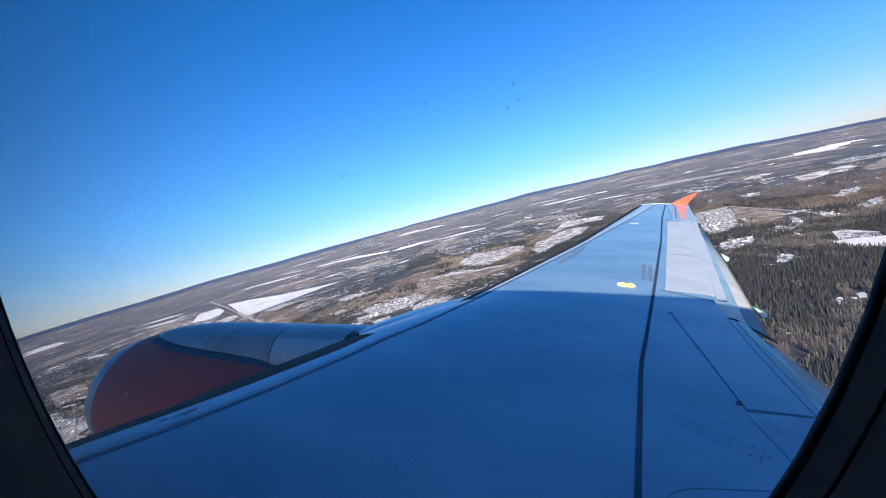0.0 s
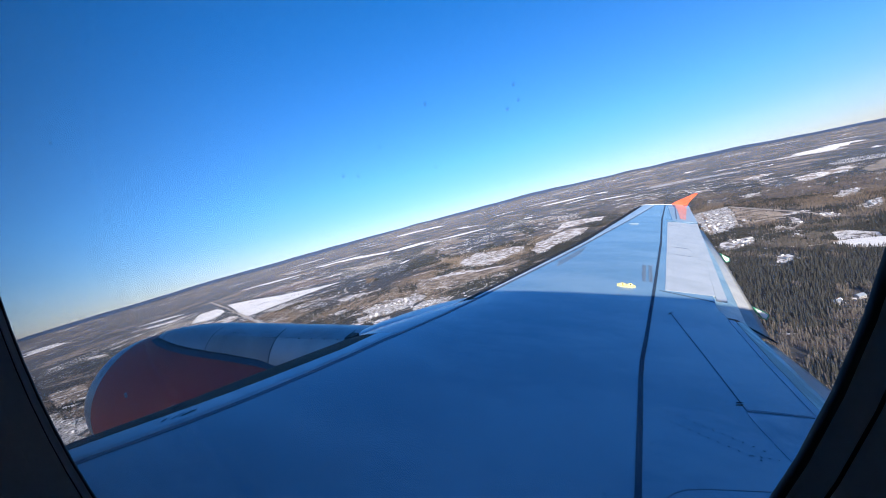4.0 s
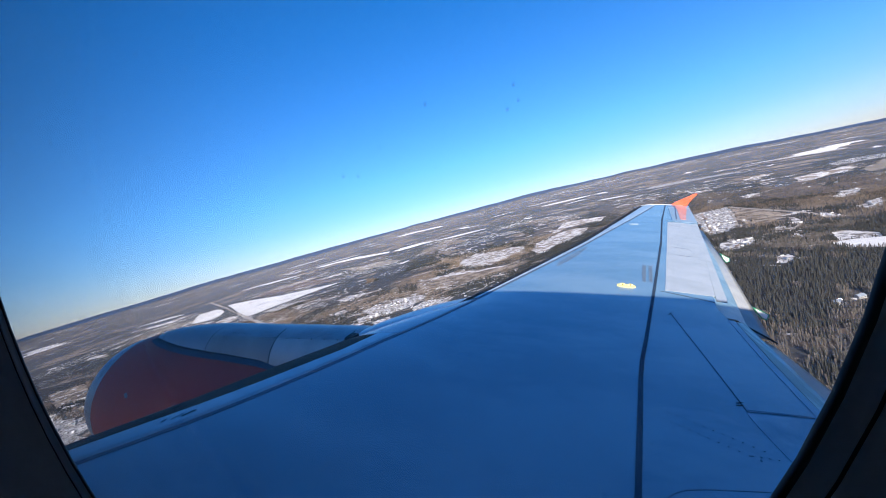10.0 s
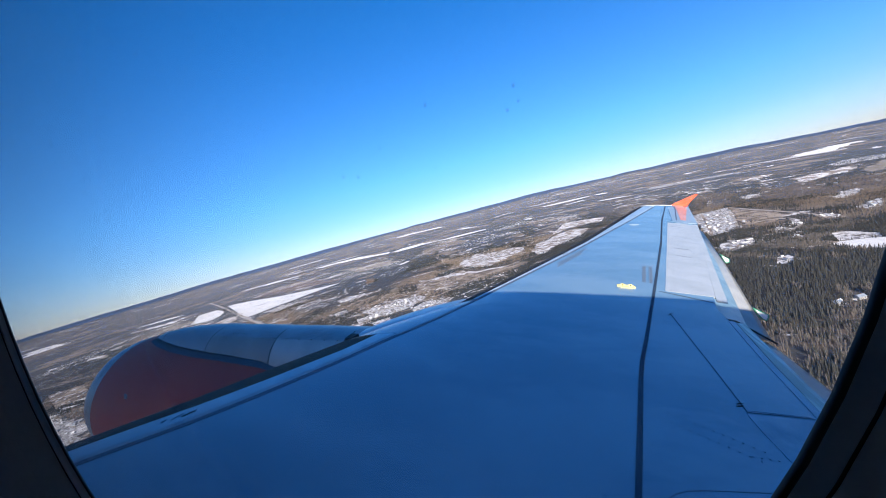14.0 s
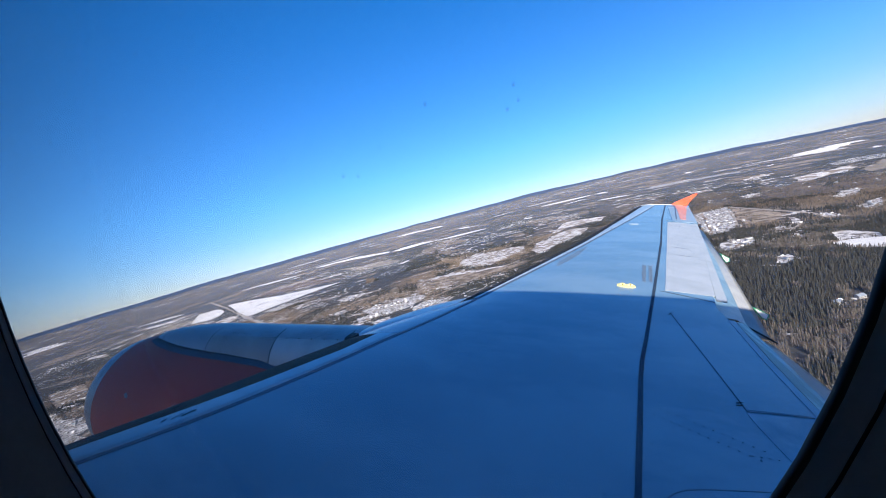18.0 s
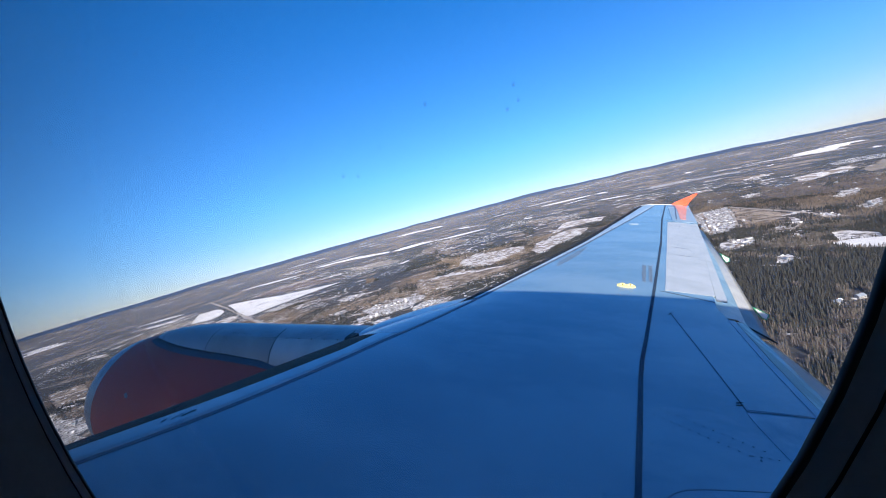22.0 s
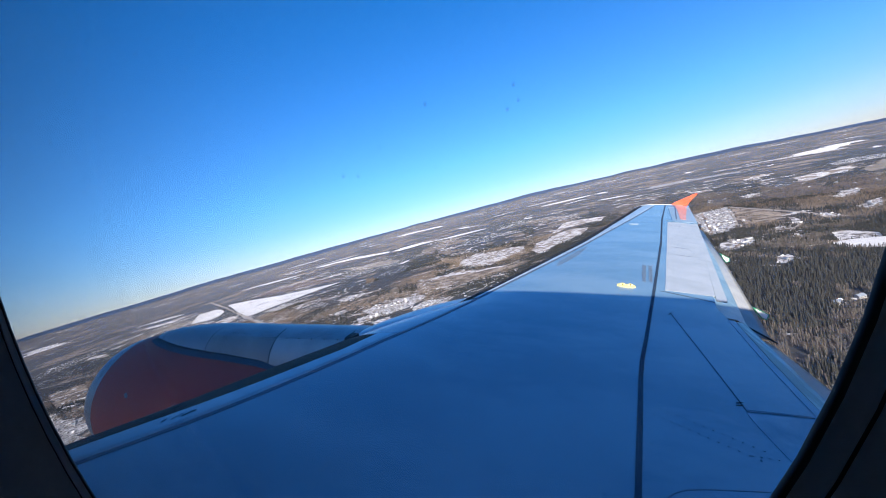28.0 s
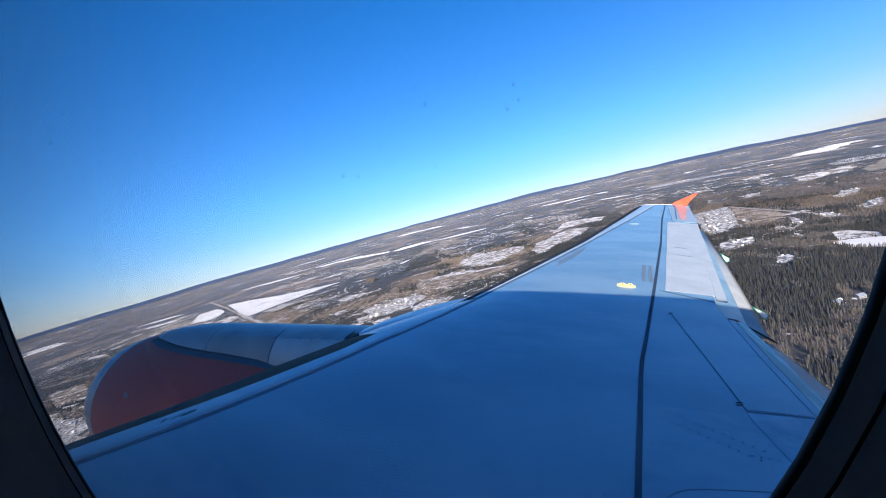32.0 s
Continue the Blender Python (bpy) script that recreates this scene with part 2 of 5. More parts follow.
def lay(x, y):
    """A place of the flat map on the built land: point and scale."""
    r = max(math.hypot(x, y), 1e-3)
    rp = built(r)
    az = math.degrees(math.atan2(x, y))
    rise = swell(az)
    if r > 9000:
        s = min((r - 9000) / 30000, 1.0)
        s = s * s * (3 - 2 * s)
        rise += s * (0.24 + 0.26 * noise.noise((az * 0.07, 3.1, r * 2e-5)) + 0.10 * noise.noise((az * 0.33, 7.7, 0)) + 0.03 * noise.noise((az * 1.3, 1.7, 0)))
    return Vector((x * rp / r, y * rp / r, H * (1 - rp / r) + rp * math.tan(radians(rise)))), rp / r


AZS = 360


def sheet(rings):
    verts, uvs, faces = [], [], []
    for r in rings:
        for k in range(AZS):
            a = 2 * math.pi * k / AZS
            x, y = r * math.sin(a), r * math.cos(a)
            verts.append(lay(x, y)[0])
            uvs.append((x / 1000, y / 1000))
    for i in range(len(rings) - 1):
        for k in range(AZS):
            j = (k + 1) % AZS
            faces.append((i * AZS + k, i * AZS + j, (i + 1) * AZS + j, (i + 1) * AZS + k))
    return verts, uvs, faces


def build_ground():
    rings = [0.0]
    r = 80.0
    while r < R0:
        rings.append(r)
        r *= 1.04
    for i in range(80):
        u = i / 79 * 0.945
        rings.append(R0 + REACH * u / (1 - u))
    verts, uvs, faces = sheet(rings)
    ob = raw("ground", verts, faces, LAND)
    lay_uv = ob.data.uv_layers.new(name="map")
    for lp in ob.data.loops:
        lay_uv.data[lp.index].uv = uvs[lp.vertex_index]
    ob.data.shade_smooth()
    tagged(ob, "wide winter plain of bare woods, brown fields and thin snow", "ground", kind="structure")

    # the last hills under the sky, with blue haze put into their colour
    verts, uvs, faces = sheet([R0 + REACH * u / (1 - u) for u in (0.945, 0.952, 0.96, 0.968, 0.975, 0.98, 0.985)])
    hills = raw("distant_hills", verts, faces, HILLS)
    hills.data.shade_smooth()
    tagged(hills, "low wooded hills along the horizon, blue haze in their colour", "hills", kind="structure")


build_ground()


def build_haze():
    """Faint blue veils that imitate winter haze low over the far plain, scattering sunlight."""
    m, n, l, p = shader("haze_veil")
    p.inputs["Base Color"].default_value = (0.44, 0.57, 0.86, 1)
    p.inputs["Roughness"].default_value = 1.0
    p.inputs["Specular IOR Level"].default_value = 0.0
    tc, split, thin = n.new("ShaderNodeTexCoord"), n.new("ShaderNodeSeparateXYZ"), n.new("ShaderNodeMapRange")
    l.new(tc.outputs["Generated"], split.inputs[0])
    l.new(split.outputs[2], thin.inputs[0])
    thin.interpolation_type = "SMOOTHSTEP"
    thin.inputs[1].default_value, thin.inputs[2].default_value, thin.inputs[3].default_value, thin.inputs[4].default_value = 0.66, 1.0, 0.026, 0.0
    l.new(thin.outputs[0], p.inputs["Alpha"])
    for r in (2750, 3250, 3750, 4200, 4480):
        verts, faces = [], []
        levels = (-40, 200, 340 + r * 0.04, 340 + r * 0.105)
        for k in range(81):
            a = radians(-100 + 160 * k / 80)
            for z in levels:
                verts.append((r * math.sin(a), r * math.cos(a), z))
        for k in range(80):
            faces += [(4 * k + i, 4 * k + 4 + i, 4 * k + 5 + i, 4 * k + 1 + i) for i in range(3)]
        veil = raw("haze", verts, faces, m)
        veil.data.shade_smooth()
        tagged(veil, "thin blue veils that imitate winter haze low over the far plain", "haze", kind="structure")


build_haze()


def ragged(pts, step, rough, seed):
    """The outline of a patch with an uneven edge."""
    out = []
    for i, (x, y) in enumerate(pts):
        x2, y2 = pts[(i + 1) % len(pts)]
        k = max(1, int(math.hypot(x2 - x, y2 - y) / step))
        for j in range(k):
            u, v = x + (x2 - x) * j / k, y + (y2 - y) * j / k
            w = noise.noise_vector((u / step / 2.2, v / step / 2.2, seed))
            out.append((u + w.x * rough, v + w.y * rough))
    return out


def patch(name, pts, material, label, category, step=30, rough=18, lift=0.5, cell=80, kind="structure"):
    """A flat piece of land laid on the ground sheet."""
    bm = bmesh.new()
    f = bm.faces.new([bm.verts.new((x, y, 0)) for x, y in ragged(pts, step, rough, len(name) + pts[0][0] * 0.01)])
    bmesh.ops.triangulate(bm, faces=[f])
    xs, ys = [p[0] for p in pts], [p[1] for p in pts]
    for axis, lo, hi in ((0, min(xs), max(xs)), (1, min(ys), max(ys))):
        size = max(cell, (hi - lo) / 30)
        c = lo + size
        while c < hi:
            no = (1, 0, 0) if axis == 0 else (0, 1, 0)
            co = (c, 0, 0) if axis == 0 else (0, c, 0)
            bmesh.ops.bisect_plane(bm, geom=bm.verts[:] + bm.edges[:] + bm.faces[:], plane_co=co, plane_no=no)
            c += size
    for v in bm.verts:
        p, s = lay(v.co.x, v.co.y)
        v.co = p + Vector((0, 0, lift + 0.0006 * p.length))
    ob = part(name, bm, material)
    return tagged(ob, label, category, kind=kind)


FIELDS = []     # outlines kept free of trees, with their bounds


def keep_free(pts):
    xs, ys = [p[0] for p in pts], [p[1] for p in pts]
    FIELDS.append((min(xs), max(xs), min(ys), max(ys), pts))


def field(name, pts, material, label, category="field", keep=True, **kw):
    if keep:
        keep_free(pts)
    return patch(name, pts, material, label, category, **kw)


# open land in the west: snow fields on both sides of a straight road
field("snow_field", [(-3910, 3235), (-3465, 3145), (-2710, 2870), (-2340, 2820), (-1920, 2770), (-2060, 2585), (-2150, 2390), (-2240, 2220), (-2275, 2105), (-2355, 2070), (-2655, 2290)], SNOW, "large open field under smooth white snow", rough=14, step=60)
field("snow_field", [(-3390, 2390), (-4100, 2995), (-3905, 3085), (-3385, 2750), (-3145, 2510), (-3105, 2355)], SNOW, "snow-covered field beside the straight road", rough=22)
field("snow_field", [(-5345, 2980), (-4750, 3085), (-4525, 3320), (-4395, 2850)], SNOW_GRASS, "strip of snowy stubble by the road", rough=60)
field("stubble_field", [(-2770, 2130), (-2755, 2200), (-2710, 2260), (-2440, 2085), (-2420, 1970)], SNOW_GRASS, "tan stubble field dusted with snow", rough=15)
field("ploughed_field", [(-3670, 3335), (-2945, 3135), (-2630, 3135), (-2165, 3010), (-2030, 3020), (-2870, 3660), (-3650, 3805)], PLOUGHED, "bare reddish-brown ploughed field", rough=40, step=90)
field("ploughed_field", [(-2920, 4260), (-1825, 3715), (-1565, 3300), (-2005, 3330)], DRY_GRASS, "pale brown meadow between the woods", rough=60, step=90)
# snowy clearings and cut land in the north
field("cleared_land", [(-595, 2200), (-605, 2390), (-555, 2590), (-405, 2475), (-260, 2515), (-165, 2410), (-145, 2150), (-210, 2165), (-260, 2070), (-335, 1935), (-490, 2045)], SNOW_GRASS, "cleared land of tan earth and thin snow", rough=45, step=40)
field("snow_meadow", [(-110, 2105), (-75, 2440), (-15, 2525), (95, 2740), (190, 2845), (305, 2725), (250, 2490), (135, 2285), (60, 2190), (5, 2045), (-50, 1975)], SNOW_GRASS, "snowy meadow with brown grass showing through", rough=40, step=35)
field("snow_meadow", [(30, 2710), (95, 3090), (195, 3475), (340, 3405), (525, 3280), (435, 2955), (290, 2995), (155, 2960)], SNOW_GRASS, "snowy meadow at the edge of bare woods", rough=45, step=40)
field("cut_land", [(-810, 1910), (-610, 1915), (-565, 2030), (-390, 1850), (-225, 1830), (-110, 1855), (-145, 1755), (-300, 1665), (-380, 1615), (-495, 1615), (-685, 1620)], SCRUB, "pale brown scrub dusted with snow", rough=50, step=45)
field("snow_meadow", [(-790, 1930), (-600, 1935), (-420, 1890), (-240, 1850), (-250, 1815), (-420, 1830), (-600, 1880), (-790, 1885)], SNOW_GRASS, "long strip of snow beside the scrub", rough=28, step=40, lift=0.9)
field("village_ground", [(-620, 1330), (-535, 1395), (-420, 1365), (-430, 1265), (-525, 1245)], PLOTS, "snowy plots beside a bare wood", rough=30)
field("village_ground", [(-925, 1435), (-870, 1465), (-810, 1530), (-740, 1555), (-645, 1550), (-585, 1455), (-640, 1340), (-700, 1290), (-780, 1280)], PLOTS, "snowy plots of scattered houses", rough=40)
field("village_ground", [(-1345, 1860), (-1295, 1935), (-1170, 1905), (-1180, 1815), (-1255, 1770)], PLOTS, "snowy plots among bare trees", rough=35)
field("village_ground", [(-1150, 1500), (-1095, 1560), (-1030, 1490), (-1080, 1450)], PLOTS, "small snowy field among bare trees", rough=20)
field("village_ground", [(-880, 1310), (-830, 1330), (-765, 1255), (-800, 1220)], PLOTS, "small snowy plot among bare trees", rough=20)
field("village_ground", [(-755, 1210), (-685, 1255), (-615, 1190), (-670, 1130)], PLOTS, "small snowy plot among bare trees", rough=20)
field("village_ground", [(-2205, 2095), (-2125, 2225), (-1855, 2210), (-1900, 2095), (-1930, 1950)], PLOTS, "snowy farm plots behind the large field", rough=60)
# fields and villages in the north-east
field("snow_field", [(1950, 3480), (2205, 3705), (2320, 3705), (2415, 3740), (2680, 3960), (2470, 3595), (2285, 3440), (2095, 3305), (1920, 3180), (1845, 3255)], SNOW_GRASS, "patchy snow field between brown woods", rough=75, step=45)
field("snow_field", [(4810, 8340), (5205, 8485), (6150, 9550), (6470, 9465), (5810, 8480), (5025, 7695), (4580, 7360), (4290, 7250)], SNOW, "distant strip of snowy field", rough=330, step=160)
field("snow_field", [(2080, 4385), (2340, 4620), (2430, 4495), (2210, 4315), (2005, 4175)], SNOW_GRASS, "narrow distant snow field", rough=80, step=60)
field("dry_meadow", [(2340, 3395), (2920, 3990), (2685, 3575), (2310, 3165), (2200, 3115)], DRY_GRASS, "tan meadow of dry grass", rough=40)
field("village_ground", [(1325, 2910), (1440, 2975), (1480, 2915), (1360, 2730), (1275, 2705)], PLOTS, "snowy plots at a wood's edge", rough=45)
field("village_ground", [(1380, 2195), (1560, 2405), (1640, 2390), (1500, 2215), (1390, 2145)], PLOTS, "snowy village plots among spruces", rough=40)
field("village_ground", [(1240, 1850), (1355, 1970), (1420, 1985), (1300, 1825), (1225, 1775)], PLOTS, "snowy village plots among spruces", rough=35)
field("village_ground", [(1120, 1855), (1130, 1790), (1105, 1695), (1060, 1710)], PLOTS, "snowy village plots among spruces", rough=20)
field("village_ground", [(835, 2380), (970, 2440), (1065, 2480), (990, 2270), (870, 1970), (795, 1790), (720, 1710), (655, 1685), (665, 1775)], PLOTS, "snowy plots of a housing estate", rough=18)
field("cleared_land", [(1050, 2410), (1065, 2180), (1055, 1915), (935, 1810), (835, 1815), (895, 2015)], SCRUB, "tan cleared land beside the housing estate", rough=25)
field("village_ground", [(600, 1515), (665, 1540), (720, 1535), (675, 1430), (610, 1385), (555, 1380)], PLOTS, "snowy plots with a few large houses", rough=22)
field("dry_meadow", [(890, 1445), (930, 1465), (965, 1380), (930, 1320), (870, 1335), (835, 1335)], PLOTS, "dry grass with thin snow beside the snow field", rough=10)
field("snow_field", [(800, 1350), (835, 1333), (870, 1333), (930, 1318), (985, 1300), (985, 1200), (835, 1210), (805, 1255), (800, 1310)], SNOW, "snow-covered forest clearing with faint tracks", rough=9)
for k, pts in enumerate(([(620, 1225), (660, 1245), (660, 1205), (620, 1165), (595, 1165)], [(1010, 1855), (995, 1765), (950, 1660), (930, 1690)], [(510, 845), (530, 865), (515, 835), (500, 825)],
                         [(545, 860), (565, 875), (550, 855), (540, 845)], [(850, 1655), (895, 1640), (865, 1595), (830, 1610)], [(790, 1475), (820, 1490), (835, 1450), (805, 1440)])):
    field("clearing", pts, PLOTS, "small snowy clearing with a cottage", rough=9, step=10)
# works, yards and strips by the river in the south-west
field("yards", [(-2300, 855), (-1910, 760), (-1700, 745), (-1425, 610), (-1480, 585)], PLOTS, "snowy yards between dark trees", rough=45)
field("works_yard", [(-2750, 1095), (-2555, 1160), (-2110, 965), (-2165, 870)], SCRUB, "levelled works yard with tan banks", rough=10)
field("snow_field", [(-4050, 1885), (-3790, 1915), (-3505, 1785), (-3600, 1720)], SNOW_GRASS, "patchy snow between dark woods", rough=60)
field("snow_field", [(-11275, 4310), (-11205, 4690), (-9000, 4000), (-9300, 3600)], SNOW, "distant strip of snowy field", rough=260, step=160)


def snow_strip(x0, y0, x1, y1, deep, far):
    """A long narrow field, seen from far off."""
    out = []
    for u, k in ((0, -0.15), (0.3, -0.5), (0.7, -0.4), (1, -0.15), (1, 0.15), (0.7, 0.5), (0.3, 0.4), (0, 0.15)):
        x, y = x0 + (x1 - x0) * u, y0 + (y1 - y0) * u
        s = 1 + deep * k / math.hypot(x, y)
        out.append((x * s, y * s))
    field("snow_field", out, SNOW if far else SNOW_GRASS, "long narrow snow field on the far plain" if far else "narrow snow field between the woods", rough=deep * 0.3, step=max(deep * 0.35, 40))


for row in ((-5850, 5270, -4475, 5270, 520, 1), (-4930, 6290, -3670, 6245, 500, 1), (-4450, 6505, -2540, 5245, 800, 1), (-2540, 5245, -2045, 5205, 480, 1), (-2760, 3515, -2375, 3500, 130, 0),
            (-2530, 5465, -1690, 5355, 500, 1), (-1645, 5215, -850, 5240, 330, 1), (-1870, 7485, -1215, 6760, 560, 1), (-6515, 14425, -3255, 12550, 1400, 1), (-1290, 9115, -650, 9580, 560, 0),
            (40, 8465, 1095, 8405, 800, 1), (465, 6960, 860, 7170, 330, 1), (1205, 8475, 1420, 8225, 480, 0), (890, 5840, 1245, 5565, 300, 1), (-290, 5445, -135, 5190, 180, 1), (-1420, 3090, -1375, 3245, 190, 1),
            (1420, 4020, 1525, 3730, 150, 0), (-5930, 3465, -5055, 3530, 360, 1), (3195, 6070, 3335, 6185, 240, 0), (11220, 16835, 11625, 17065, 1800, 0), (4250, 5950, 4485, 6090, 380, 0),
            (-9800, 10800, -8200, 11300, 900, 1), (-6900, 7200, -6200, 7500, 420, 0), (3300, 9400, 4100, 10100, 500, 0)):
    snow_strip(*row)

# ---- the airliner ----
airliner = new("airliner")
airliner.matrix_world = AIR
tagged(airliner, "twin-engine airliner with grey wing and orange wingtip and engine", "airliner")

LE_Y = (1.5, 3.0, 3.6, 4.4, 5.2, 5.75, 6.1, 7.2, 9.8, 13.0, 16.9)
LE_DX = (-0.42, -0.37, -0.22, -0.09, 0.06, 0.24, 0.42, 0.42, 0.38, 0.11, -0.24)


def le_x(y):
    return 0.515 * (y - 1.98) + float(np.interp(y, LE_Y, LE_DX))


def te_x(y):
    return 6.05 if y < 6.4 else 6.05 + (y - 6.4) * 0.3048


def camber(xi):
    xi = min(max(xi, 0.0), 1.0)
    t = 0.55 * (0.2969 * math.sqrt(xi) - 0.126 * xi - 0.3516 * xi ** 2 + 0.2843 * xi ** 3 - 0.1036 * xi ** 4)
    return t


def wing_z(x, y):
    """Height of the wing's upper skin."""
    a = le_x(y)
    c = te_x(y) - a
    xi = (x - a) / c
    return (y - 1.98) * 0.0975 + c * (camber(xi) - 0.0385 - 0.02 * (min(max(xi, 0), 1) - 0.65))


def wing_ring(y, last):
    a, c = le_x(y), te_x(y) - le_x(y)
    up = [last * (1 - math.cos(math.pi * i / 70)) / 2 for i in range(71)]
    ring = [(a + xi * c, y, wing_z(a + xi * c, y)) for xi in up]
    for xi in reversed(up[1:-1]):
        z0 = (y - 1.98) * 0.0975 - c * (0.0385 + 0.02 * (xi - 0.65))
        ring.append((a + xi * c, y, z0 - c * camber(xi) * 0.75))
    return ring


def on_wing(pts, name, material, parent, lift=0.004, thick=0.02, label="", cell=0.15, smooth=True):
    """A panel of the wing's upper side: outline in plan, laid on the skin with a rim of its own."""
    bm = bmesh.new()
    f = bm.faces.new([bm.verts.new((x, y, 0)) for x, y in pts])
    xs, ys = [p[0] for p in pts], [p[1] for p in pts]
    for axis, lo, hi in ((0, min(xs), max(xs)), (1, min(ys), max(ys))):
        k = int((hi - lo) / (cell if axis == 0 else cell * 3))
        for i in range(1, k + 1):
            c = lo + (hi - lo) * i / (k + 1)
            no = (1, 0, 0) if axis == 0 else (0, 1, 0)
            co = (c, 0, 0) if axis == 0 else (0, c, 0)
            bmesh.ops.bisect_plane(bm, geom=bm.verts[:] + bm.edges[:] + bm.faces[:], plane_co=co, plane_no=no)
    for v in bm.verts:
        v.co.z = wing_z(v.co.x, v.co.y) + lift
    ret = bmesh.ops.extrude_face_region(bm, geom=bm.faces[:])
    low = [g for g in ret["geom"] if isinstance(g, bmesh.types.BMVert)]
    for v in low:
        v.co.z -= thick + lift
    return part(name, bm, material, parent, label)


def stripe(pts, width, name, material, parent, lift=0.005, label=""):
    """A narrow band along a line in plan on the wing."""
    fine = []
    for (x, y), (x2, y2) in zip(pts, pts[1:]):
        k = max(1, int(math.hypot(x2 - x, y2 - y) / 0.15))
        fine += [(x + (x2 - x) * i / k, y + (y2 - y) * i / k) for i in range(k)]
    fine.append(pts[-1])
    rings = []
    for i, (x, y) in enumerate(fine):
        x0, y0 = fine[max(i - 1, 0)]
        x1, y1 = fine[min(i + 1, len(fine) - 1)]
        d = math.hypot(x1 - x0, y1 - y0)
        nx, ny = -(y1 - y0) / d * width / 2, (x1 - x0) / d * width / 2
        rings.append([(x + s * nx, y + s * ny, wing_z(x + s * nx, y + s * ny) + h) for s, h in ((1, -0.01), (1, lift), (-1, lift), (-1, -0.01))])
    return part(name, loft(rings), material, parent, label)


def build_wing():
    wing = part("wing", loft([wing_ring(y, 0.90 if y < 12.62 else 0.97) for y in
                              [1.2 + 0.12 * i for i in range(96)] + [12.62, 12.64] + [12.75 + 0.166 * i for i in range(26)]]),
                WING_GREY, airliner, "grey painted wing, sunlit outboard, in shade near the cabin", smooth=True)
    # slats: painted tops behind a matt near-black brown nose
    def slat_edge(y):
        return 0.515 * (y - 1.98) + float(np.interp(y, (2.4, 3.0, 3.3, 3.64, 3.88, 4.26, 4.74, 5.11, 5.55, 6.2, 8.7, 13.0, 16.6), (0.26, 0.45, 0.565, 0.64, 0.67, 0.72, 0.73, 0.77, 0.79, 0.74, 0.77, 0.65, 0.45)))
    for y0, y1 in ((2.2, 4.9), (6.12, 8.7), (8.72, 11.3), (11.32, 13.9), (13.92, 16.6)):
        nose, top = [], []
        for i in range(15):
            y = y0 + (y1 - y0) * i / 14
            a, c = le_x(y), te_x(y) - le_x(y)
            reach = float(np.interp(y, (2.2, 3.26, 3.9, 4.5, 5.15), (0.42, 0.50, 0.56, 0.56, 0.40))) if y0 < 6 else 0.25
            ring = []
            for j in range(15):
                s = j / 14 * 2 - 1
                d = (reach + 0.02) * abs(s) ** 1.8
                z = wing_z(a + d, y) if s > 0 else (y - 1.98) * 0.0975 - c * (0.0385 + 0.02 * (d / c - 0.65)) - c * camber(d / c) * 0.75
                ring.append((a + d - 0.012, y, z + 0.010 * s))
            nose.append(ring)
            e = slat_edge(y) - 0.03
            top.append([(a + reach + (e - a - reach) * u, y, wing_z(a + reach + (e - a - reach) * u, y) + h) for u, h in ((0, 0.011), (0.25, 0.012), (0.5, 0.012), (0.75, 0.012), (1, 0.010), (1, -0.01))])
        slat = part("slat", loft(top, closed=False, caps=False), SLAT_PAINT, wing, "pale worn slat along the leading edge", smooth=True)
        part("slat_nose", loft(nose, closed=False, caps=False), SLAT_NOSE_DARK, slat, "matt near-black brown slat nose", smooth=True)
    stripe([(slat_edge(2.3 + 0.35 * i), 2.3 + 0.35 * i) for i in range(41)], 0.045, "slat_gap", MARK, wing)
    part("slat_end_cap", box(1.62, 1.76, 5.16, 5.22, wing_z(1.7, 5.2) - 0.06, wing_z(1.7, 5.2) + 0.012, 0.01), SEALANT, wing)
    # smooth fillet where the pylon runs over the leading edge
    fx = (1.25, 1.4, 1.6, 1.75, 1.9, 2.05, 2.2, 2.36, 2.5, 2.65)
    rings = []
    for x in fx:
        top = float(np.interp(x, (1.25, 1.33, 1.59, 1.88, 2.15, 2.36, 2.5, 2.65), (0.04, 0.075, 0.185, 0.285, 0.36, 0.388, 0.40, 0.40)))
        drop = float(np.interp(x, (1.25, 1.7, 2.0, 2.3, 2.75), (0.5, 0.36, 0.16, 0.07, 0.03)))
        near = float(np.interp(x, (1.25, 2.0, 2.4, 2.65), (0.46, 0.52, 0.56, 0.40)))
        far = float(np.interp(x, (1.25, 2.0, 2.36, 2.65), (0.46, 0.54, 0.64, 0.78)))
        rings.append([(x, 5.70 + (near if i < 10 else far) * (i / 10 - 1), top - drop * abs(i / 10 - 1) ** 2.6) for i in range(21)])
    part("pylon_fillet", loft(rings, closed=False, caps=False), SLAT_PAINT, wing, "smooth painted fillet between pylon and wing", smooth=True)
    part("slat_end", box(1.60, 1.70, 4.86, 5.02, wing_z(1.65, 4.9) - 0.05, wing_z(1.65, 4.9) + 0.03, 0.01), SEALANT, wing)
    # dark sealed line along the rear spar
    stripe([(3.85, 2.4), (4.15, 3.49), (4.46, 4.66), (4.53, 4.90), (4.62, 5.16), (5.15, 6.76), (6.16, 9.86), (7.12, 13.0), (8.35, 16.7)], 0.034, "spar_seal", SPAR_SEAL, wing, 0.006)
    # spoilers
    edges = (6.82, 8.27, 9.72, 11.17, 12.62)
    def hinge(y): return 5.30 + (y - 6.82) * 0.318
    def aft(y): return 5.80 + (y - 6.6) * 0.338
    for a, b in zip(edges, edges[1:]):
        on_wing([(hinge(a), a + 0.0015), (hinge(b), b - 0.0015), (aft(b), b - 0.0015), (aft(a), a + 0.0015)], "spoiler", SPOILER_PALE, wing, 0.003, label="pale spoiler panel on the upper wing")
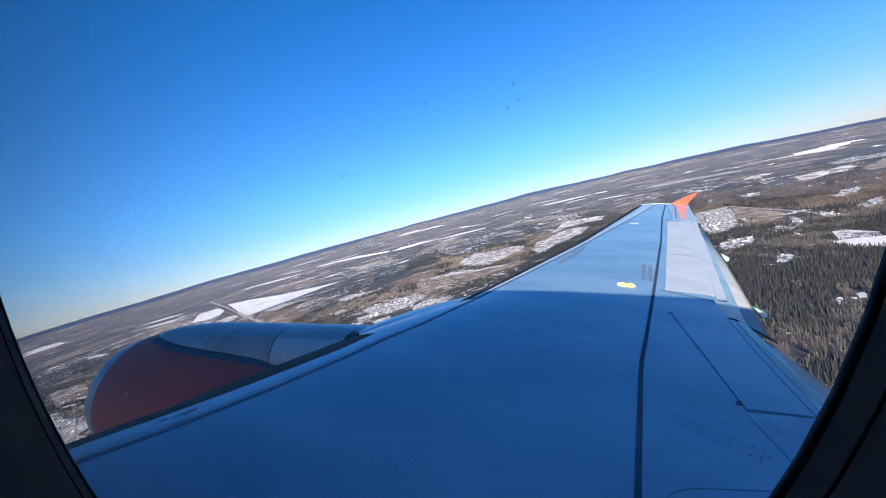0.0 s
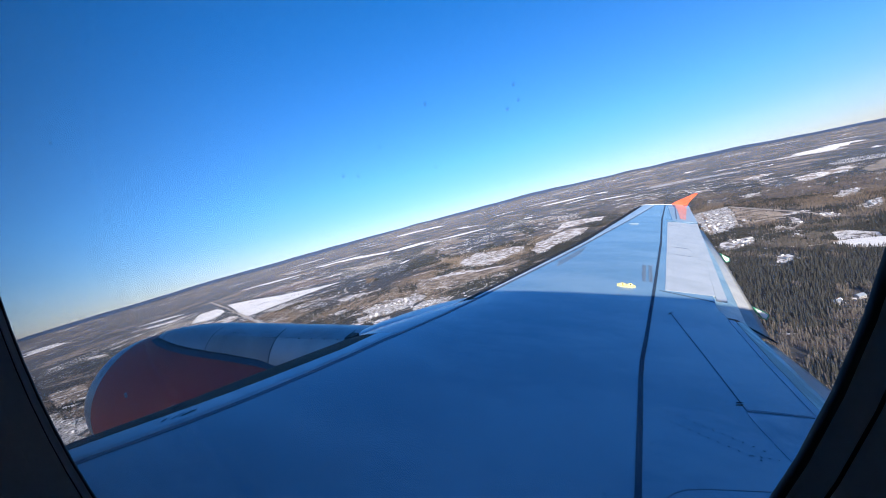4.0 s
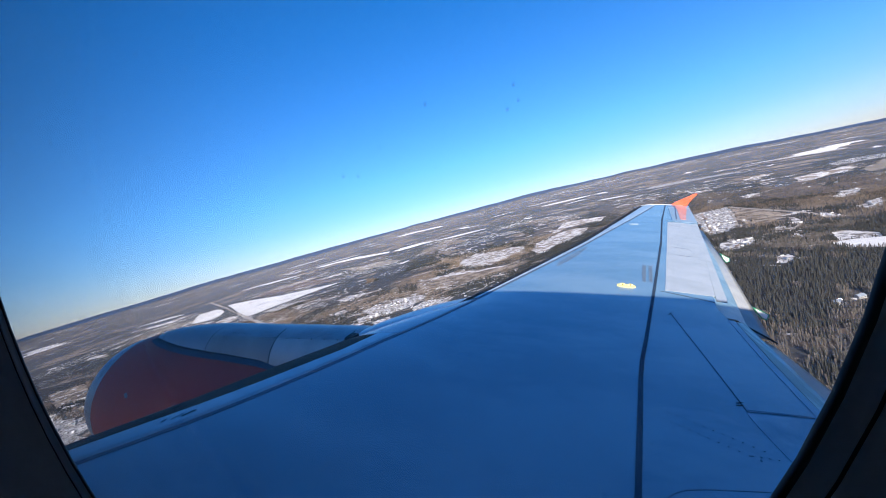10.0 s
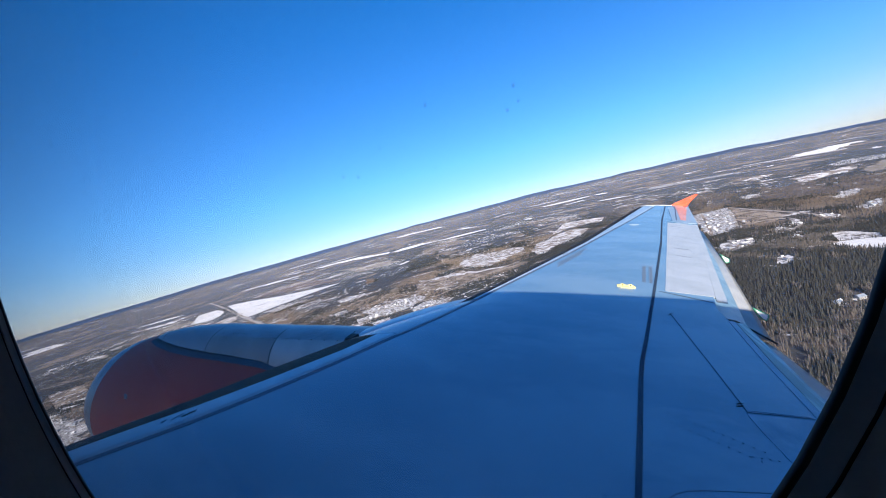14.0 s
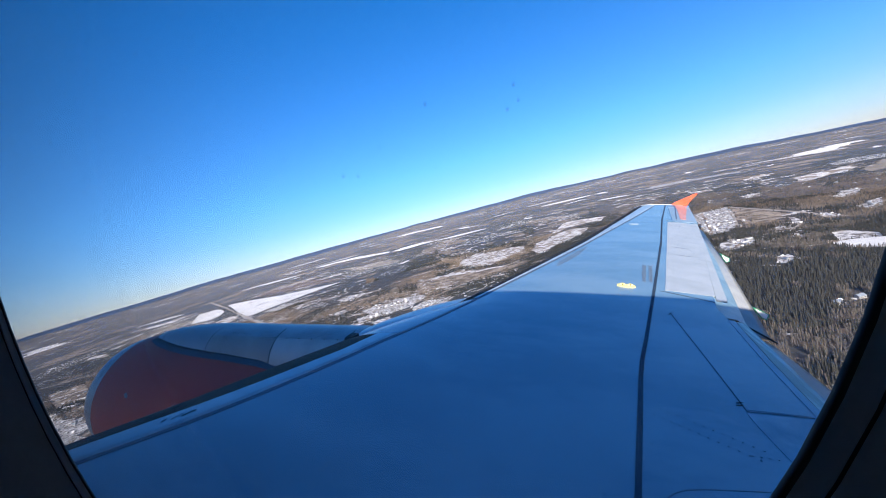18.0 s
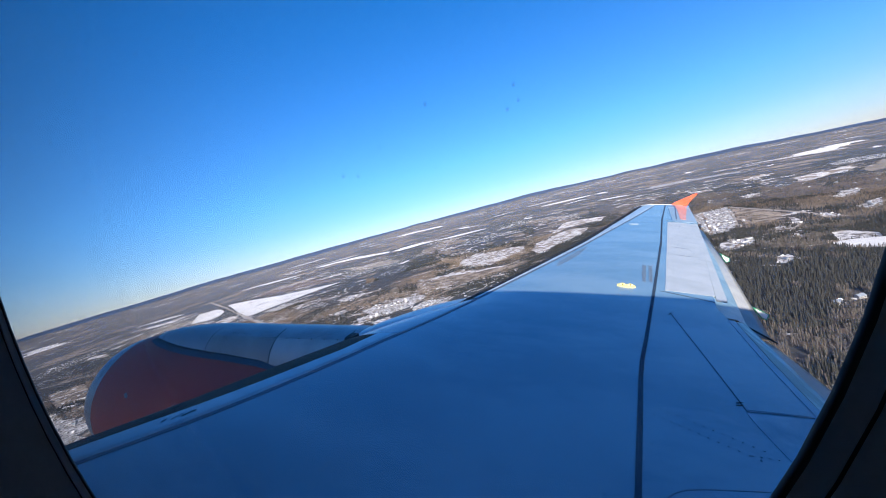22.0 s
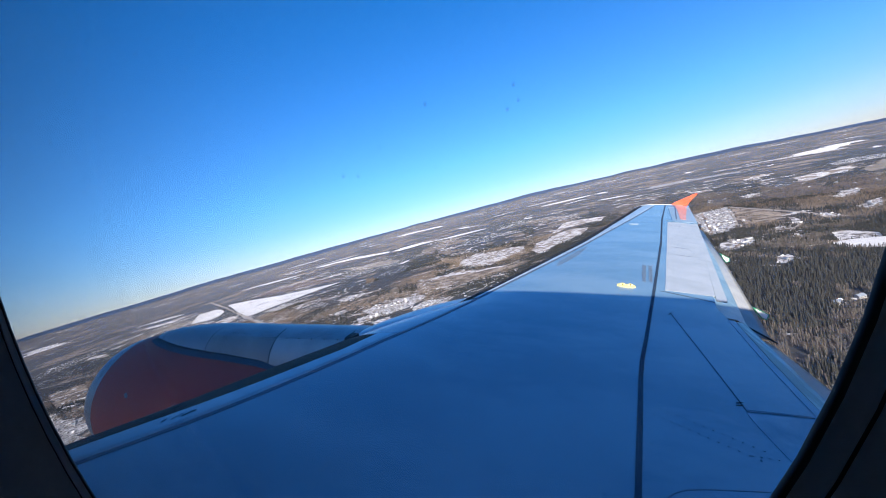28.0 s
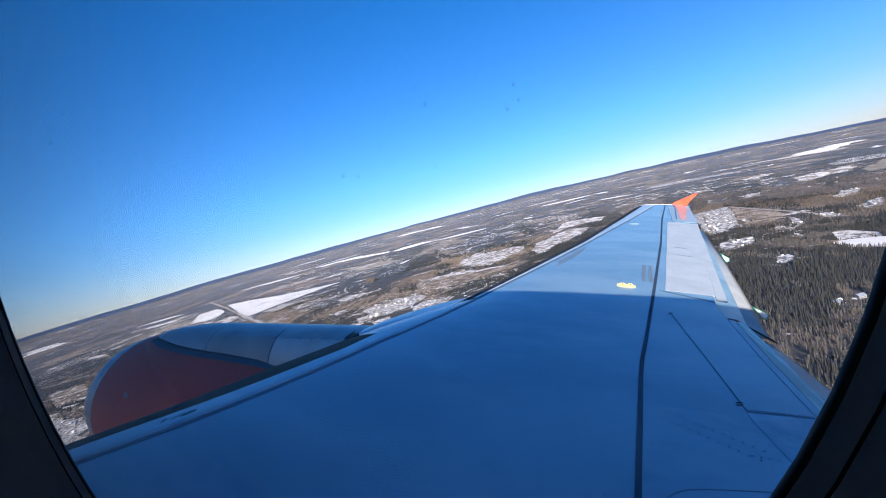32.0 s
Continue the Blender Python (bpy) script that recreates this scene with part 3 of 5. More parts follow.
    on_wing([(5.115, 6.06), (5.09, 5.10), (5.068, 4.44), (5.488, 4.51), (5.516, 4.72), (5.565, 5.23), (5.672, 6.06)], "spoiler", WING_GREY, wing, 0.004, label="inboard spoiler panel in shade")
    stripe([(5.113, 6.06), (5.09, 5.10), (5.064, 4.42)], 0.0022, "spoiler_gap", MARK, wing, 0.006)
    stripe([(5.064, 4.42), (5.269, 4.459), (5.488, 4.497)], 0.0018, "spoiler_gap", MARK, wing, 0.006)
    stripe([(5.08, 6.0), (5.14, 6.06)], 0.005, "hinge_fitting", SEALANT, wing, 0.007)
    stripe([(5.035, 4.50), (5.085, 4.518)], 0.004, "hinge_fitting", SEALANT, wing, 0.007)
    stripe([(5.02, 4.47), (5.072, 4.488)], 0.004, "hinge_fitting", SEALANT, wing, 0.007)
    for x, y in ((7.02, 12.0), (6.28, 9.45), (6.10, 8.85)):
        stripe([(x, y), (x + 0.22, y - 0.05)], 0.012, "skin_joint", MARK, wing, 0.006)
    stripe([(5.22, 6.78), (5.78, 6.6)], 0.0045, "spoiler_gap", SEALANT, wing, 0.005)
    stripe([(7.22, 12.93), (7.495, 12.69), (7.70, 12.50)], 0.13, "aileron_gap", FLAP_BLUE, wing, 0.012)
    stripe([(8.60, 16.5), (7.54, 13.16)], 0.025, "tip_joint", MARK, wing, 0.018)
    on_wing([(7.32, 12.75), (8.28, 16.2), (8.95, 16.2), (7.92, 12.75)], "aileron", PANEL_GREY, wing, 0.010, label="pale grey aileron")
    # flaps, lowered a little
    def flap(name, stations, label, front):
        rings = []
        for y, x0, z0, x1, z1 in stations:
            ring = []
            for i in range(11):
                u = i / 10
                ring.append((x0 + (x1 - x0) * u, y, z0 + (z1 - z0) * u + 0.10 * math.sqrt(u) * (1 - u)))
            for i in range(9, 0, -1):
                u = i / 10
                ring.append((x0 + (x1 - x0) * u, y, z0 + (z1 - z0) * u - 0.08 * math.sqrt(u) * (1 - u)))
            rings.append(ring)
        body = part(name, loft(rings), FLAP_GREY, wing, label, smooth=True)
        # blue front strip: mirrored sky and slot shade put into its colour
        part("flap_front", loft([[(x, y, z + 0.006) for x, y, z in r[:8]] for r in rings], closed=False, caps=False), front, body, smooth=True)
    flap("flap", [(6.5, 5.55, 0.20, 6.33, -0.08), (9.5, 6.6, 0.52, 7.2, 0.30), (12.58, 7.55, 0.90, 7.98, 0.76)], "grey outboard flap, slightly lowered", FLAP_BLUE)
    flap("flap", [(2.1, 5.3, -0.15, 6.3, -0.45), (4.4, 5.3, 0.02, 6.2, -0.26), (6.42, 5.5, 0.18, 6.30, -0.10)], "grey inboard flap, slightly lowered", FLAP_BLUE)
    # black strip added to draw the dark gap between the two flaps
    part("flap_gap", loft([[(x, y, z) for x, z in ((5.6, 0.235), (5.95, 0.175), (6.34, -0.065), (6.34, -0.09), (5.95, 0.15), (5.6, 0.21))] for y in (6.425, 6.485)]), SEALANT, wing)
    # lip of the fixed skin behind the spoilers
    on_wing([(aft(6.7) + 0.002, 6.7), (aft(12.6) + 0.001, 12.6), (aft(12.6) + 0.03, 12.6), (aft(6.7) + 0.12, 6.7)], "shroud_lip", SPOILER_PALE, wing, 0.002)
    on_wing([(5.682, 6.07), (5.575, 5.23), (5.526, 4.72), (5.49, 4.3), (5.545, 4.3), (5.585, 4.72), (5.635, 5.23), (5.742, 6.07)], "shroud_lip", PANEL_GREY, wing, 0.005)
    # warm pale streaks imitate grazing sunlight on the flap shroud
    on_wing([(5.752, 6.06), (5.645, 5.23), (5.595, 4.72), (5.555, 4.3), (5.66, 4.3), (5.70, 4.72), (5.755, 5.23), (5.83, 6.06)], "flap_shroud", FLAP_SUN_TONE, wing, 0.001, label="pale inboard flap shroud, grazing sunlight painted into its colour")
    # fairings under the flaps, with tails past the trailing edge
    for y, x1, tail in ((7.6, 7.06, ((6.655, 0.045), (6.855, -0.06), (6.864, -0.102), (6.84, -0.154), (6.79, -0.139), (6.70, -0.03))),
                        (10.5, 7.89, ((7.49, 0.43), (7.669, 0.319), (7.672, 0.244), (7.611, 0.219), (7.544, 0.308)))):
        z = wing_z(te_x(y), y) - 0.42
        fr = []
        for i in range(13):
            u = i / 12
            r = 0.10 * math.sin(math.pi * min(u * 0.85 + 0.10, 1)) ** 0.7 + 0.012
            fr.append([(x1 - 2.38 + 2.2 * u, y + r * 0.75 * math.cos(t * math.pi / 6), z - 0.05 * (1 - u) + r * 1.3 * math.sin(t * math.pi / 6)) for t in range(12)])
        fairing = part("flap_fairing", loft(fr[:11]), FLAP_GREY, wing, "flap-track fairing with a white, green-edged tail", smooth=True)
        mx, mz = sum(q[0] for q in tail) / len(tail), sum(q[1] for q in tail) / len(tail)
        def plate(grow, y0, y1):
            return loft([[(mx + (px - mx) * grow, yy, mz + (pz - mz) * grow) for px, pz in tail] for yy in (y0, y1)])
        part("tail_edge", plate(1.0, y - 0.03, y + 0.05), GREEN, fairing)
        part("tail", plate(0.74, y - 0.038, y + 0.04), WHITE, fairing)
    # wingtip fence
    bm = bmesh.new()
    side = []
    outline = [(8.50, 1.40), (8.75, 1.55), (9.40, 1.845), (9.50, 1.835), (9.30, 1.63), (9.16, 1.46), (9.08, 1.25), (9.32, 0.75), (9.22, 0.72), (8.55, 1.1)]
    lo = [bm.verts.new((x, 16.90, z)) for x, z in outline]
    hi = [bm.verts.new((x, 16.97, z)) for x, z in outline]
    bm.faces.new(lo)
    bm.faces.new(hi[::-1])
    for i in range(len(outline)):
        j = (i + 1) % len(outline)
        bm.faces.new((lo[i], lo[j], hi[j], hi[i]))
    bmesh.ops.bevel(bm, geom=bm.edges[:], offset=0.015, segments=2, affect="EDGES")
    part("wingtip_fence", bm, ORANGE, wing, "bright orange wingtip fence")
    on_wing([(7.66, 13.2), (8.30, 15.4), (8.66, 16.88), (8.98, 16.88), (8.70, 15.7), (7.80, 13.2)], "tip_panel", ORANGE_FADED, wing, 0.016, label="orange painted sweep on the wingtip")
    # tip lamp
    on_wing([(7.62, 16.84), (8.62, 16.84), (8.64, 16.90), (7.64, 16.90)], "tip_rim", WHITE, wing, 0.012)
    part("tip_lamp", box(7.55, 7.90, 16.80, 16.96, wing_z(7.9, 16.8) - 0.06, wing_z(7.9, 16.8) + 0.01, 0.02), SPOILER_PALE, wing, "pale wingtip light cover")
    # yellow rope fitting and a faded one near the tip
    for x, y, m, k in ((4.825, 6.83, YELLOW, 1.0), (6.16, 12.05, PANEL_GREY, 1.0)):
        plate = on_wing([(x - 0.115, y - 0.02), (x - 0.07, y - 0.05), (x + 0.07, y - 0.05), (x + 0.115, y - 0.02), (x + 0.115, y + 0.02), (x + 0.07, y + 0.05), (x - 0.07, y + 0.05), (x - 0.115, y + 0.02)], "rope_fitting", m, wing, 0.015, label="yellow rope fitting on the upper wing" if m is YELLOW else "")
        for s in ((-0.05, 0.05) if m is YELLOW else ()):
            b = bmesh.new()
            bmesh.ops.create_uvsphere(b, u_segments=14, v_segments=10, radius=0.043)
            for v in b.verts:
                v.co = Vector((x + s + v.co.x, y + v.co.y * 0.6, wing_z(x + s, y) + 0.012 + v.co.z * 0.7))
            lug = part("lug", b, m, plate, smooth=True)
            if m is YELLOW:
                b = bmesh.new()
                bmesh.ops.create_cone(b, cap_ends=True, segments=12, radius1=0.009, radius2=0.009, depth=0.012)
                for v in b.verts:
                    v.co = Vector((x + s + v.co.x, y - 0.019 + v.co.z, wing_z(x + s, y) + 0.026 + v.co.y))
                part("hole", b, SEALANT, lug)
    # stencilled notes, too small to read
    def stencil(x, y, dx, dy, count, tall):
        """A row of plain bars in place of small lettering."""
        ln = math.hypot(dx, dy)
        ux, uy = dx / ln, dy / ln
        for i in range(count):
            pts = []
            for a, c in ((0.05, 0), (0.82, 0), (0.82, 1), (0.05, 1)):
                d = (i + a) * ln / count
                pts.append((x + ux * d - uy * c * tall, y + uy * d + ux * c * tall))
            on_wing(pts, "stencil_bar", STENCIL, wing, 0.003, 0.004)
    for k in range(2):
        stencil(5.14 + 0.09 * k, 7.10, 0.23, 0.86, 9, 0.05)
        stencil(4.0 + 0.0 * k, 7.95 - 0.12 * k, 0.62, 1.25, 8, 0.035)
    stencil(3.98, 7.68, 0.5, 1.0, 7, 0.035)
    # chipped paint on the inboard slat
    rnd = random.Random(3)
    for i in range(14):
        y = 3.24 + 0.25 * rnd.random() ** 0.7
        x = 1.00 + (y - 3.24) * 0.80 + rnd.uniform(-0.035, 0.02)
        d = rnd.uniform(0.006, 0.03)
        stripe([(x, y), (x + d * 0.46, y + d * 0.89)], rnd.uniform(0.003, 0.010), "paint_chip", MARK, wing, 0.016)
    stripe([(1.165, 3.41), (1.192, 3.485)], 0.009, "paint_chip", SEALANT, wing, 0.016)
    # inboard panel and a curved access-door line
    on_wing([(5.05, 4.40), (5.055, 4.23), (5.085, 3.95), (5.16, 3.3), (5.42, 3.3), (5.485, 4.48)], "wing_panel", FLAP_BLUE, wing, 0.0035)
    stripe([(4.27, 3.46), (4.299, 3.539), (4.346, 3.581), (4.409, 3.617), (4.512, 3.652), (4.655, 3.69), (4.90, 3.755)], 0.0045, "door_line", MARK, wing, 0.002)
    # fastener heads
    for row in range(3):
        for i in range(12 if row < 2 else 4):
            x = (4.42, 4.48, 4.88)[row] + i * 0.0445
            y = (4.185, 4.262, 3.985)[row] - i * (0.0205, 0.0195, -0.004)[row]
            b = bmesh.new()
            bmesh.ops.create_cone(b, cap_ends=True, segments=8, radius1=0.0062, radius2=0.005, depth=0.004)
            for v in b.verts:
                v.co = Vector((x + v.co.x, y + v.co.y, wing_z(x, y) + 0.004 + v.co.z))
            part("fastener", b, FASTENER, wing)
    return wing


wing = build_wing()


def build_engine():
    cy, cz = 5.75, -1.25
    k = 64
    def ring(x, r): return [(x, cy + r * math.cos(2 * math.pi * i / k), cz + r * math.sin(2 * math.pi * i / k)) for i in range(k)]
    engine = part("engine", loft([ring(x, r) for x, r in ((-2.72, 0.985), (-2.5, 1.025), (-2.2, 1.06), (-1.6, 1.10), (-0.9, 1.11), (-0.2, 1.09), (0.5, 1.02), (1.1, 0.92))], caps=False), NACELLE_RED, airliner, "engine nacelle painted dark orange with a metal lip", smooth=True)
    lip = [(-2.4, 0.74), (-2.75, 0.76), (-3.0, 0.79), (-3.09, 0.83), (-3.08, 0.87), (-3.0, 0.905), (-2.86, 0.95), (-2.72, 0.986)]
    part("intake_lip", loft([ring(x, r) for x, r in lip], caps=False), LIP_METAL, engine, "polished metal intake lip", smooth=True)
    part("intake_duct", loft([ring(x, r) for x, r in ((-2.4, 0.74), (-1.6, 0.80))], caps=False), COWL_GREY, engine, smooth=True)
    part("fan_disc", loft([ring(-1.6, 0.80), ring(-1.55, 0.80)]), SEALANT, engine)
    part("exhaust", loft([ring(x, r) for x, r in ((1.1, 0.90), (1.9, 0.7), (2.4, 0.55))]), COWL_GREY, engine, smooth=True)
    # grey pylon fairing on top, in plates with dark seams
    spine = ((-2.62, 0.03, -0.34), (-2.56, 0.12, -0.24), (-2.4, 0.22, -0.16), (-2.1, 0.33, -0.09), (-1.7, 0.43, -0.03), (-1.2, 0.49, 0.01), (-0.5, 0.51, 0.03), (0.2, 0.52, 0.05), (0.8, 0.52, 0.07), (1.4, 0.50, 0.09), (2.2, 0.45, 0.11))
    def arch(x, grow=0.0):
        w = float(np.interp(x, [q[0] for q in spine], [q[1] for q in spine])) + grow
        zt = float(np.interp(x, [q[0] for q in spine], [q[2] for q in spine])) + grow
        zb = cz + 0.55
        out = []
        for i in range(25):
            t = math.pi * i / 24
            cs, sn = math.cos(t), math.sin(t)
            out.append((x, cy + w * math.copysign(abs(cs) ** 0.85, cs), zb + (zt - zb) * sn ** 0.60 if sn > 1e-6 else zb))
        return out
    xs = [-2.62, -2.58, -2.5, -2.4, -2.25, -2.1, -1.9, -1.7, -1.45, -1.2, -0.9, -0.5, -0.1, 0.2, 0.5, 0.8, 1.1, 1.4, 1.8, 2.2]
    fairing = part("pylon_fairing", loft([arch(x) for x in xs], closed=False, caps=False), COWL_GREY, engine, "grey metal pylon fairing above the engine", smooth=True)
    part("side_plate", loft([arch(x, 0.006)[16:24] for x in (-1.02, -0.7, -0.4, -0.1, 0.12)], closed=False, caps=False), FAIRING_GREY, fairing, "grey riveted access plate", smooth=True)
    part("side_plate", loft([arch(x, 0.006)[16:24] for x in (0.145, 0.4, 0.7, 1.0, 1.24)], closed=False, caps=False), PLATE_PALE, fairing, "pale riveted access plate", smooth=True)
    for x, lo, hi in ((-2.2, 4, 24), (-1.04, 13, 24), (0.125, 13, 24), (1.25, 13, 24)):
        part("seam", loft([arch(x, 0.009)[lo:hi], arch(x + 0.014, 0.009)[lo:hi]], closed=False, caps=False), SEALANT, fairing)
    for i in range(11):
        c = arch(-0.9 + i * 0.2, 0.008)[16 if i > 2 else 15]
        b = bmesh.new()
        bmesh.ops.create_uvsphere(b, u_segments=8, v_segments=6, radius=0.010)
        for v in b.verts:
            v.co += Vector(c)
        part("rivet", b, SEALANT, fairing)
    for i in range(9):
        c = arch(-1.5 + i * 0.13, 0.008)[17 if i > 1 else 18]
        b = bmesh.new()
        bmesh.ops.create_uvsphere(b, u_segments=6, v_segments=4, radius=0.008)
        for v in b.verts:
            v.co += Vector(c)
        part("rivet", b, SEALANT, fairing)
    # dark blue band along the fairing's foot
    part("foot_band", loft([[(x, cy - w, cz + math.sqrt(max(r * r - w * w, 0)) + 0.008) for w in (w0 - 0.10, w0 - 0.02, w0 + 0.025)] for x, r, w0 in
                            ((-2.45, 1.03, 0.20), (-2.1, 1.07, 0.35), (-1.7, 1.095, 0.45), (-1.2, 1.11, 0.51), (-0.6, 1.11, 0.53), (0.0, 1.09, 0.54), (0.6, 1.01, 0.54))], closed=False, caps=False), BAND_BLUE, engine, "blue-grey band at the fairing's foot")
    # dark trough between fairing and cowl
    part("trough_seal", loft([[(x, cy + s * 0.0 - w, cz + math.sqrt(max(r * r - w * w, 0)) + 0.012) for w in (w0 - 0.085, w0 - 0.05)] for x, r, w0, s in
                              ((-2.4, 1.04, 0.24, 1), (-2.1, 1.07, 0.35, 1), (-1.7, 1.095, 0.45, 1), (-1.2, 1.11, 0.51, 1), (-0.6, 1.11, 0.53, 1), (0.0, 1.09, 0.54, 1), (0.6, 1.01, 0.54, 1))], closed=False, caps=False), SEALANT, engine)
    # small pale vent on the cowl
    part("vent", box(-1.91, -1.885, cy - 0.985, cy - 0.955, cz + 0.51, cz + 0.585, 0.008), PANEL_GREY, engine)


build_engine()

# fuselage shell, open at the window
HC, HR = 1.15, 1.99


def build_hull():
    n_a = 96
    xs = [-11.0, -10.6, -9.8, -8.4, -6.5, -4, -2, 0, 1.5, 2.5, 2.95, 3.2, 3.4, 3.6, 3.8, 3.95, 4.5, 6, 8, 10, 13, 16, 19, 22]
    openings = [(3.6 + 0.53 * i - 0.12, 3.6 + 0.53 * i + 0.12) for i in range(-9, 18) if abs(i) > 1]      # the other windows
    xs = sorted(set(xs) | {round(v, 3) for o in openings for v in o})
    scale = {-11.0: 0.15, -10.6: 0.4, -9.8: 0.65, -8.4: 0.85, -6.5: 0.97, 13: 0.95, 16: 0.75, 19: 0.5, 22: 0.2}
    verts, faces = [], []
    for x in xs:
        s = scale.get(x, 1.0)
        for i in range(n_a):
            t = 2 * math.pi * i / n_a
            verts.append((x, HR * s * math.cos(t), HC + (0.4 * (1 - s) if x > 10 else 0) + HR * s * math.sin(t)))
    for a in range(len(xs) - 1):
        for i in range(n_a):
            j = (i + 1) % n_a
            z = (verts[a * n_a + i][2] + verts[a * n_a + j][2]) / 2
            if xs[a] >= 2.94 and xs[a + 1] <= 3.96 and 0.95 < z < 2.2 and verts[a * n_a + i][1] > 1.2:
                continue
            mid = (xs[a] + xs[a + 1]) / 2
            if 1.45 < z < 1.85 and (verts[a * n_a + i][1] > 1.2 or verts[a * n_a + i][1] < -1.2 and mid > 9.0) and any(lo < mid < hi for lo, hi in openings):
                continue
            faces.append((a * n_a + i, a * n_a + j, (a + 1) * n_a + j, (a + 1) * n_a + i))
    faces.append(tuple(range(n_a)))
    faces.append(tuple(range((len(xs) - 1) * n_a, len(xs) * n_a)))
    ob = raw("fuselage", verts, faces, HULL, airliner)
    ob.data.shade_smooth()
    tagged(ob, "white fuselage shell")


build_hull()


DIRT = paint("dirt_speck", (0.06, 0.10, 0.16), (0.09, 0.13, 0.2), 50, 0.9)
DIRT.node_tree.nodes["Principled BSDF"].inputs["Alpha"].default_value = 0.10


def build_window():
    """The cabin window: panel, bezel rings, black seal and pane."""
    ex, ey, ez = EYE
    def ring(d, s, k=72):
        return [(ex + d * (-0.96 + 1.74 * s * math.cos(2 * math.pi * i / k)), ey + d, ez + d * (0.3 + 2.28 * s * math.sin(2 * math.pi * i / k))) for i in range(k)]
    panel = part("window_panel", loft([ring(0.0695, 1.20), ring(0.0685, 1.26), ring(0.0665, 1.36), ring(0.060, 1.7), ring(0.05, 2.6), ring(0.045, 4.5), ring(0.03, 12.0)], caps=False), PLASTIC, airliner, "dark grey cabin window surround", smooth=True)
    part("bezel", loft([ring(0.0735, 1.016), ring(0.0734, 1.022), ring(0.0722, 1.042), ring(0.0721, 1.0525)], caps=False), PLASTIC, panel, "moulded plastic window bezel", smooth=True)
    part("groove", loft([ring(0.0721, 1.0525), ring(0.0723, 1.0535), ring(0.0722, 1.0565), ring(0.0719, 1.058)], caps=False), RUBBER, panel, "dark groove round the bezel", smooth=True)
    part("outer_bezel", loft([ring(0.0719, 1.058), ring(0.0714, 1.10), ring(0.0705, 1.14), ring(0.0690, 1.20)], caps=False), PLASTIC, panel, "moulded plastic window bezel", smooth=True)
    part("seal", loft([ring(0.10, 1.01), ring(0.080, 1.0), ring(0.075, 1.0), ring(0.0736, 1.008), ring(0.0735, 1.018)], caps=False), RUBBER, panel, "black rubber window seal", smooth=True)
    part("reveal", loft([ring(0.10, 1.01), ring(0.12, 1.04), ring(0.24, 1.12)], caps=False), RUBBER, panel)
    bm = loft([ring(0.0925, 1.0), ring(0.0945, 1.0)])
    pane = part("window_pane", bm, PANE, panel, "clear acrylic window pane with specks of dirt")
    pane.visible_shadow = False
    # specks of dirt on the pane
    for sx, sz, r in ((-2.042, 0.369, 0.0009), (-1.670, 0.502, 0.0006), (-1.474, 0.259, 0.0006), (-1.487, -0.041, 0.0005), (-1.532, -0.109, 0.0005), (-2.527, -0.324, 0.0008), (-2.452, -0.408, 0.0008), (-2.264, -0.284, 0.0008),
                      (-0.616, 0.125, 0.0006), (-0.562, 0.122, 0.0005), (-0.479, 0.205, 0.0004), (-0.323, 0.316, 0.0007), (-0.082, 0.272, 0.0006), (-0.052, 0.292, 0.0005), (-0.064, 0.336, 0.0006), (-1.188, 0.089, 0.0005),
                      (-0.840, 0.199, 0.0005), (-0.298, 0.129, 0.0004), (-1.878, -0.006, 0.0005)):
        b = bmesh.new()
        bmesh.ops.create_icosphere(b, subdivisions=2, radius=r * 0.8)
        for v in b.verts:
            v.co = Vector((ex + 0.092 * sx + v.co.x, ey + 0.092 + v.co.y * 0.3, ez + 0.092 * sz + v.co.z * 1.3))
        part("speck", b, DIRT, pane)


build_window()

# ---- roads and the airfield ----
ROADS = []


def band(name, pts, width, material, label, category, lift=0.8):
    """A road or strip of even width along a line of the flat map."""
    rings = []
    fine = []
    for (x, y), (x2, y2) in zip(pts, pts[1:]):
        k = max(1, int(math.hypot(x2 - x, y2 - y) / 40))
        fine += [(x + (x2 - x) * i / k, y + (y2 - y) * i / k) for i in range(k)]
    fine.append(pts[-1])
    for i, (x, y) in enumerate(fine):
        x0, y0 = fine[max(i - 1, 0)]
        x1, y1 = fine[min(i + 1, len(fine) - 1)]
        d = math.hypot(x1 - x0, y1 - y0)
        nx, ny = -(y1 - y0) / d * width / 2, (x1 - x0) / d * width / 2
        row = []
        for s in (1, -1):
            p, k = lay(x + nx * s, y + ny * s)
            row.append(p + Vector((0, 0, lift + 0.0008 * p.length)))
        rings.append(row)
    ROADS.append((pts, width))
    ob = part(name, loft(rings, closed=False, caps=False), material)
    return tagged(ob, label, category, kind="structure")


ASPHALT = paint("asphalt", (0.05, 0.05, 0.052), (0.075, 0.074, 0.072), 0.02, 0.85, 0, 0, 0.3)
band("road", [(-5705, 4415), (-3640, 2980), (-2425, 2115), (-1995, 1815), (-1500, 1460)], 26, GRAVEL, "straight country road across the snow", "road")
band("road", [(1065, 2485), (1075, 2200), (1090, 1975), (1095, 1875), (1060, 1700)], 20, GRAVEL, "pale road past the housing estate", "road")
band("road", [(800, 1830), (865, 1835), (935, 1865), (990, 1835)], 14, GRAVEL, "pale track along the cleared land", "road")
band("road", [(700, 1545), (790, 1560), (860, 1575), (930, 1650)], 12, GRAVEL, "pale lane between spruces", "road")
band("road", [(890, 2375), (755, 1970), (655, 1685)], 12, SCRUB, "brown street through the housing estate", "road", lift=1.2)
band("road", [(1015, 2350), (885, 2010), (795, 1795)], 10, GRAVEL, "pale street of the housing estate", "road", lift=1.2)
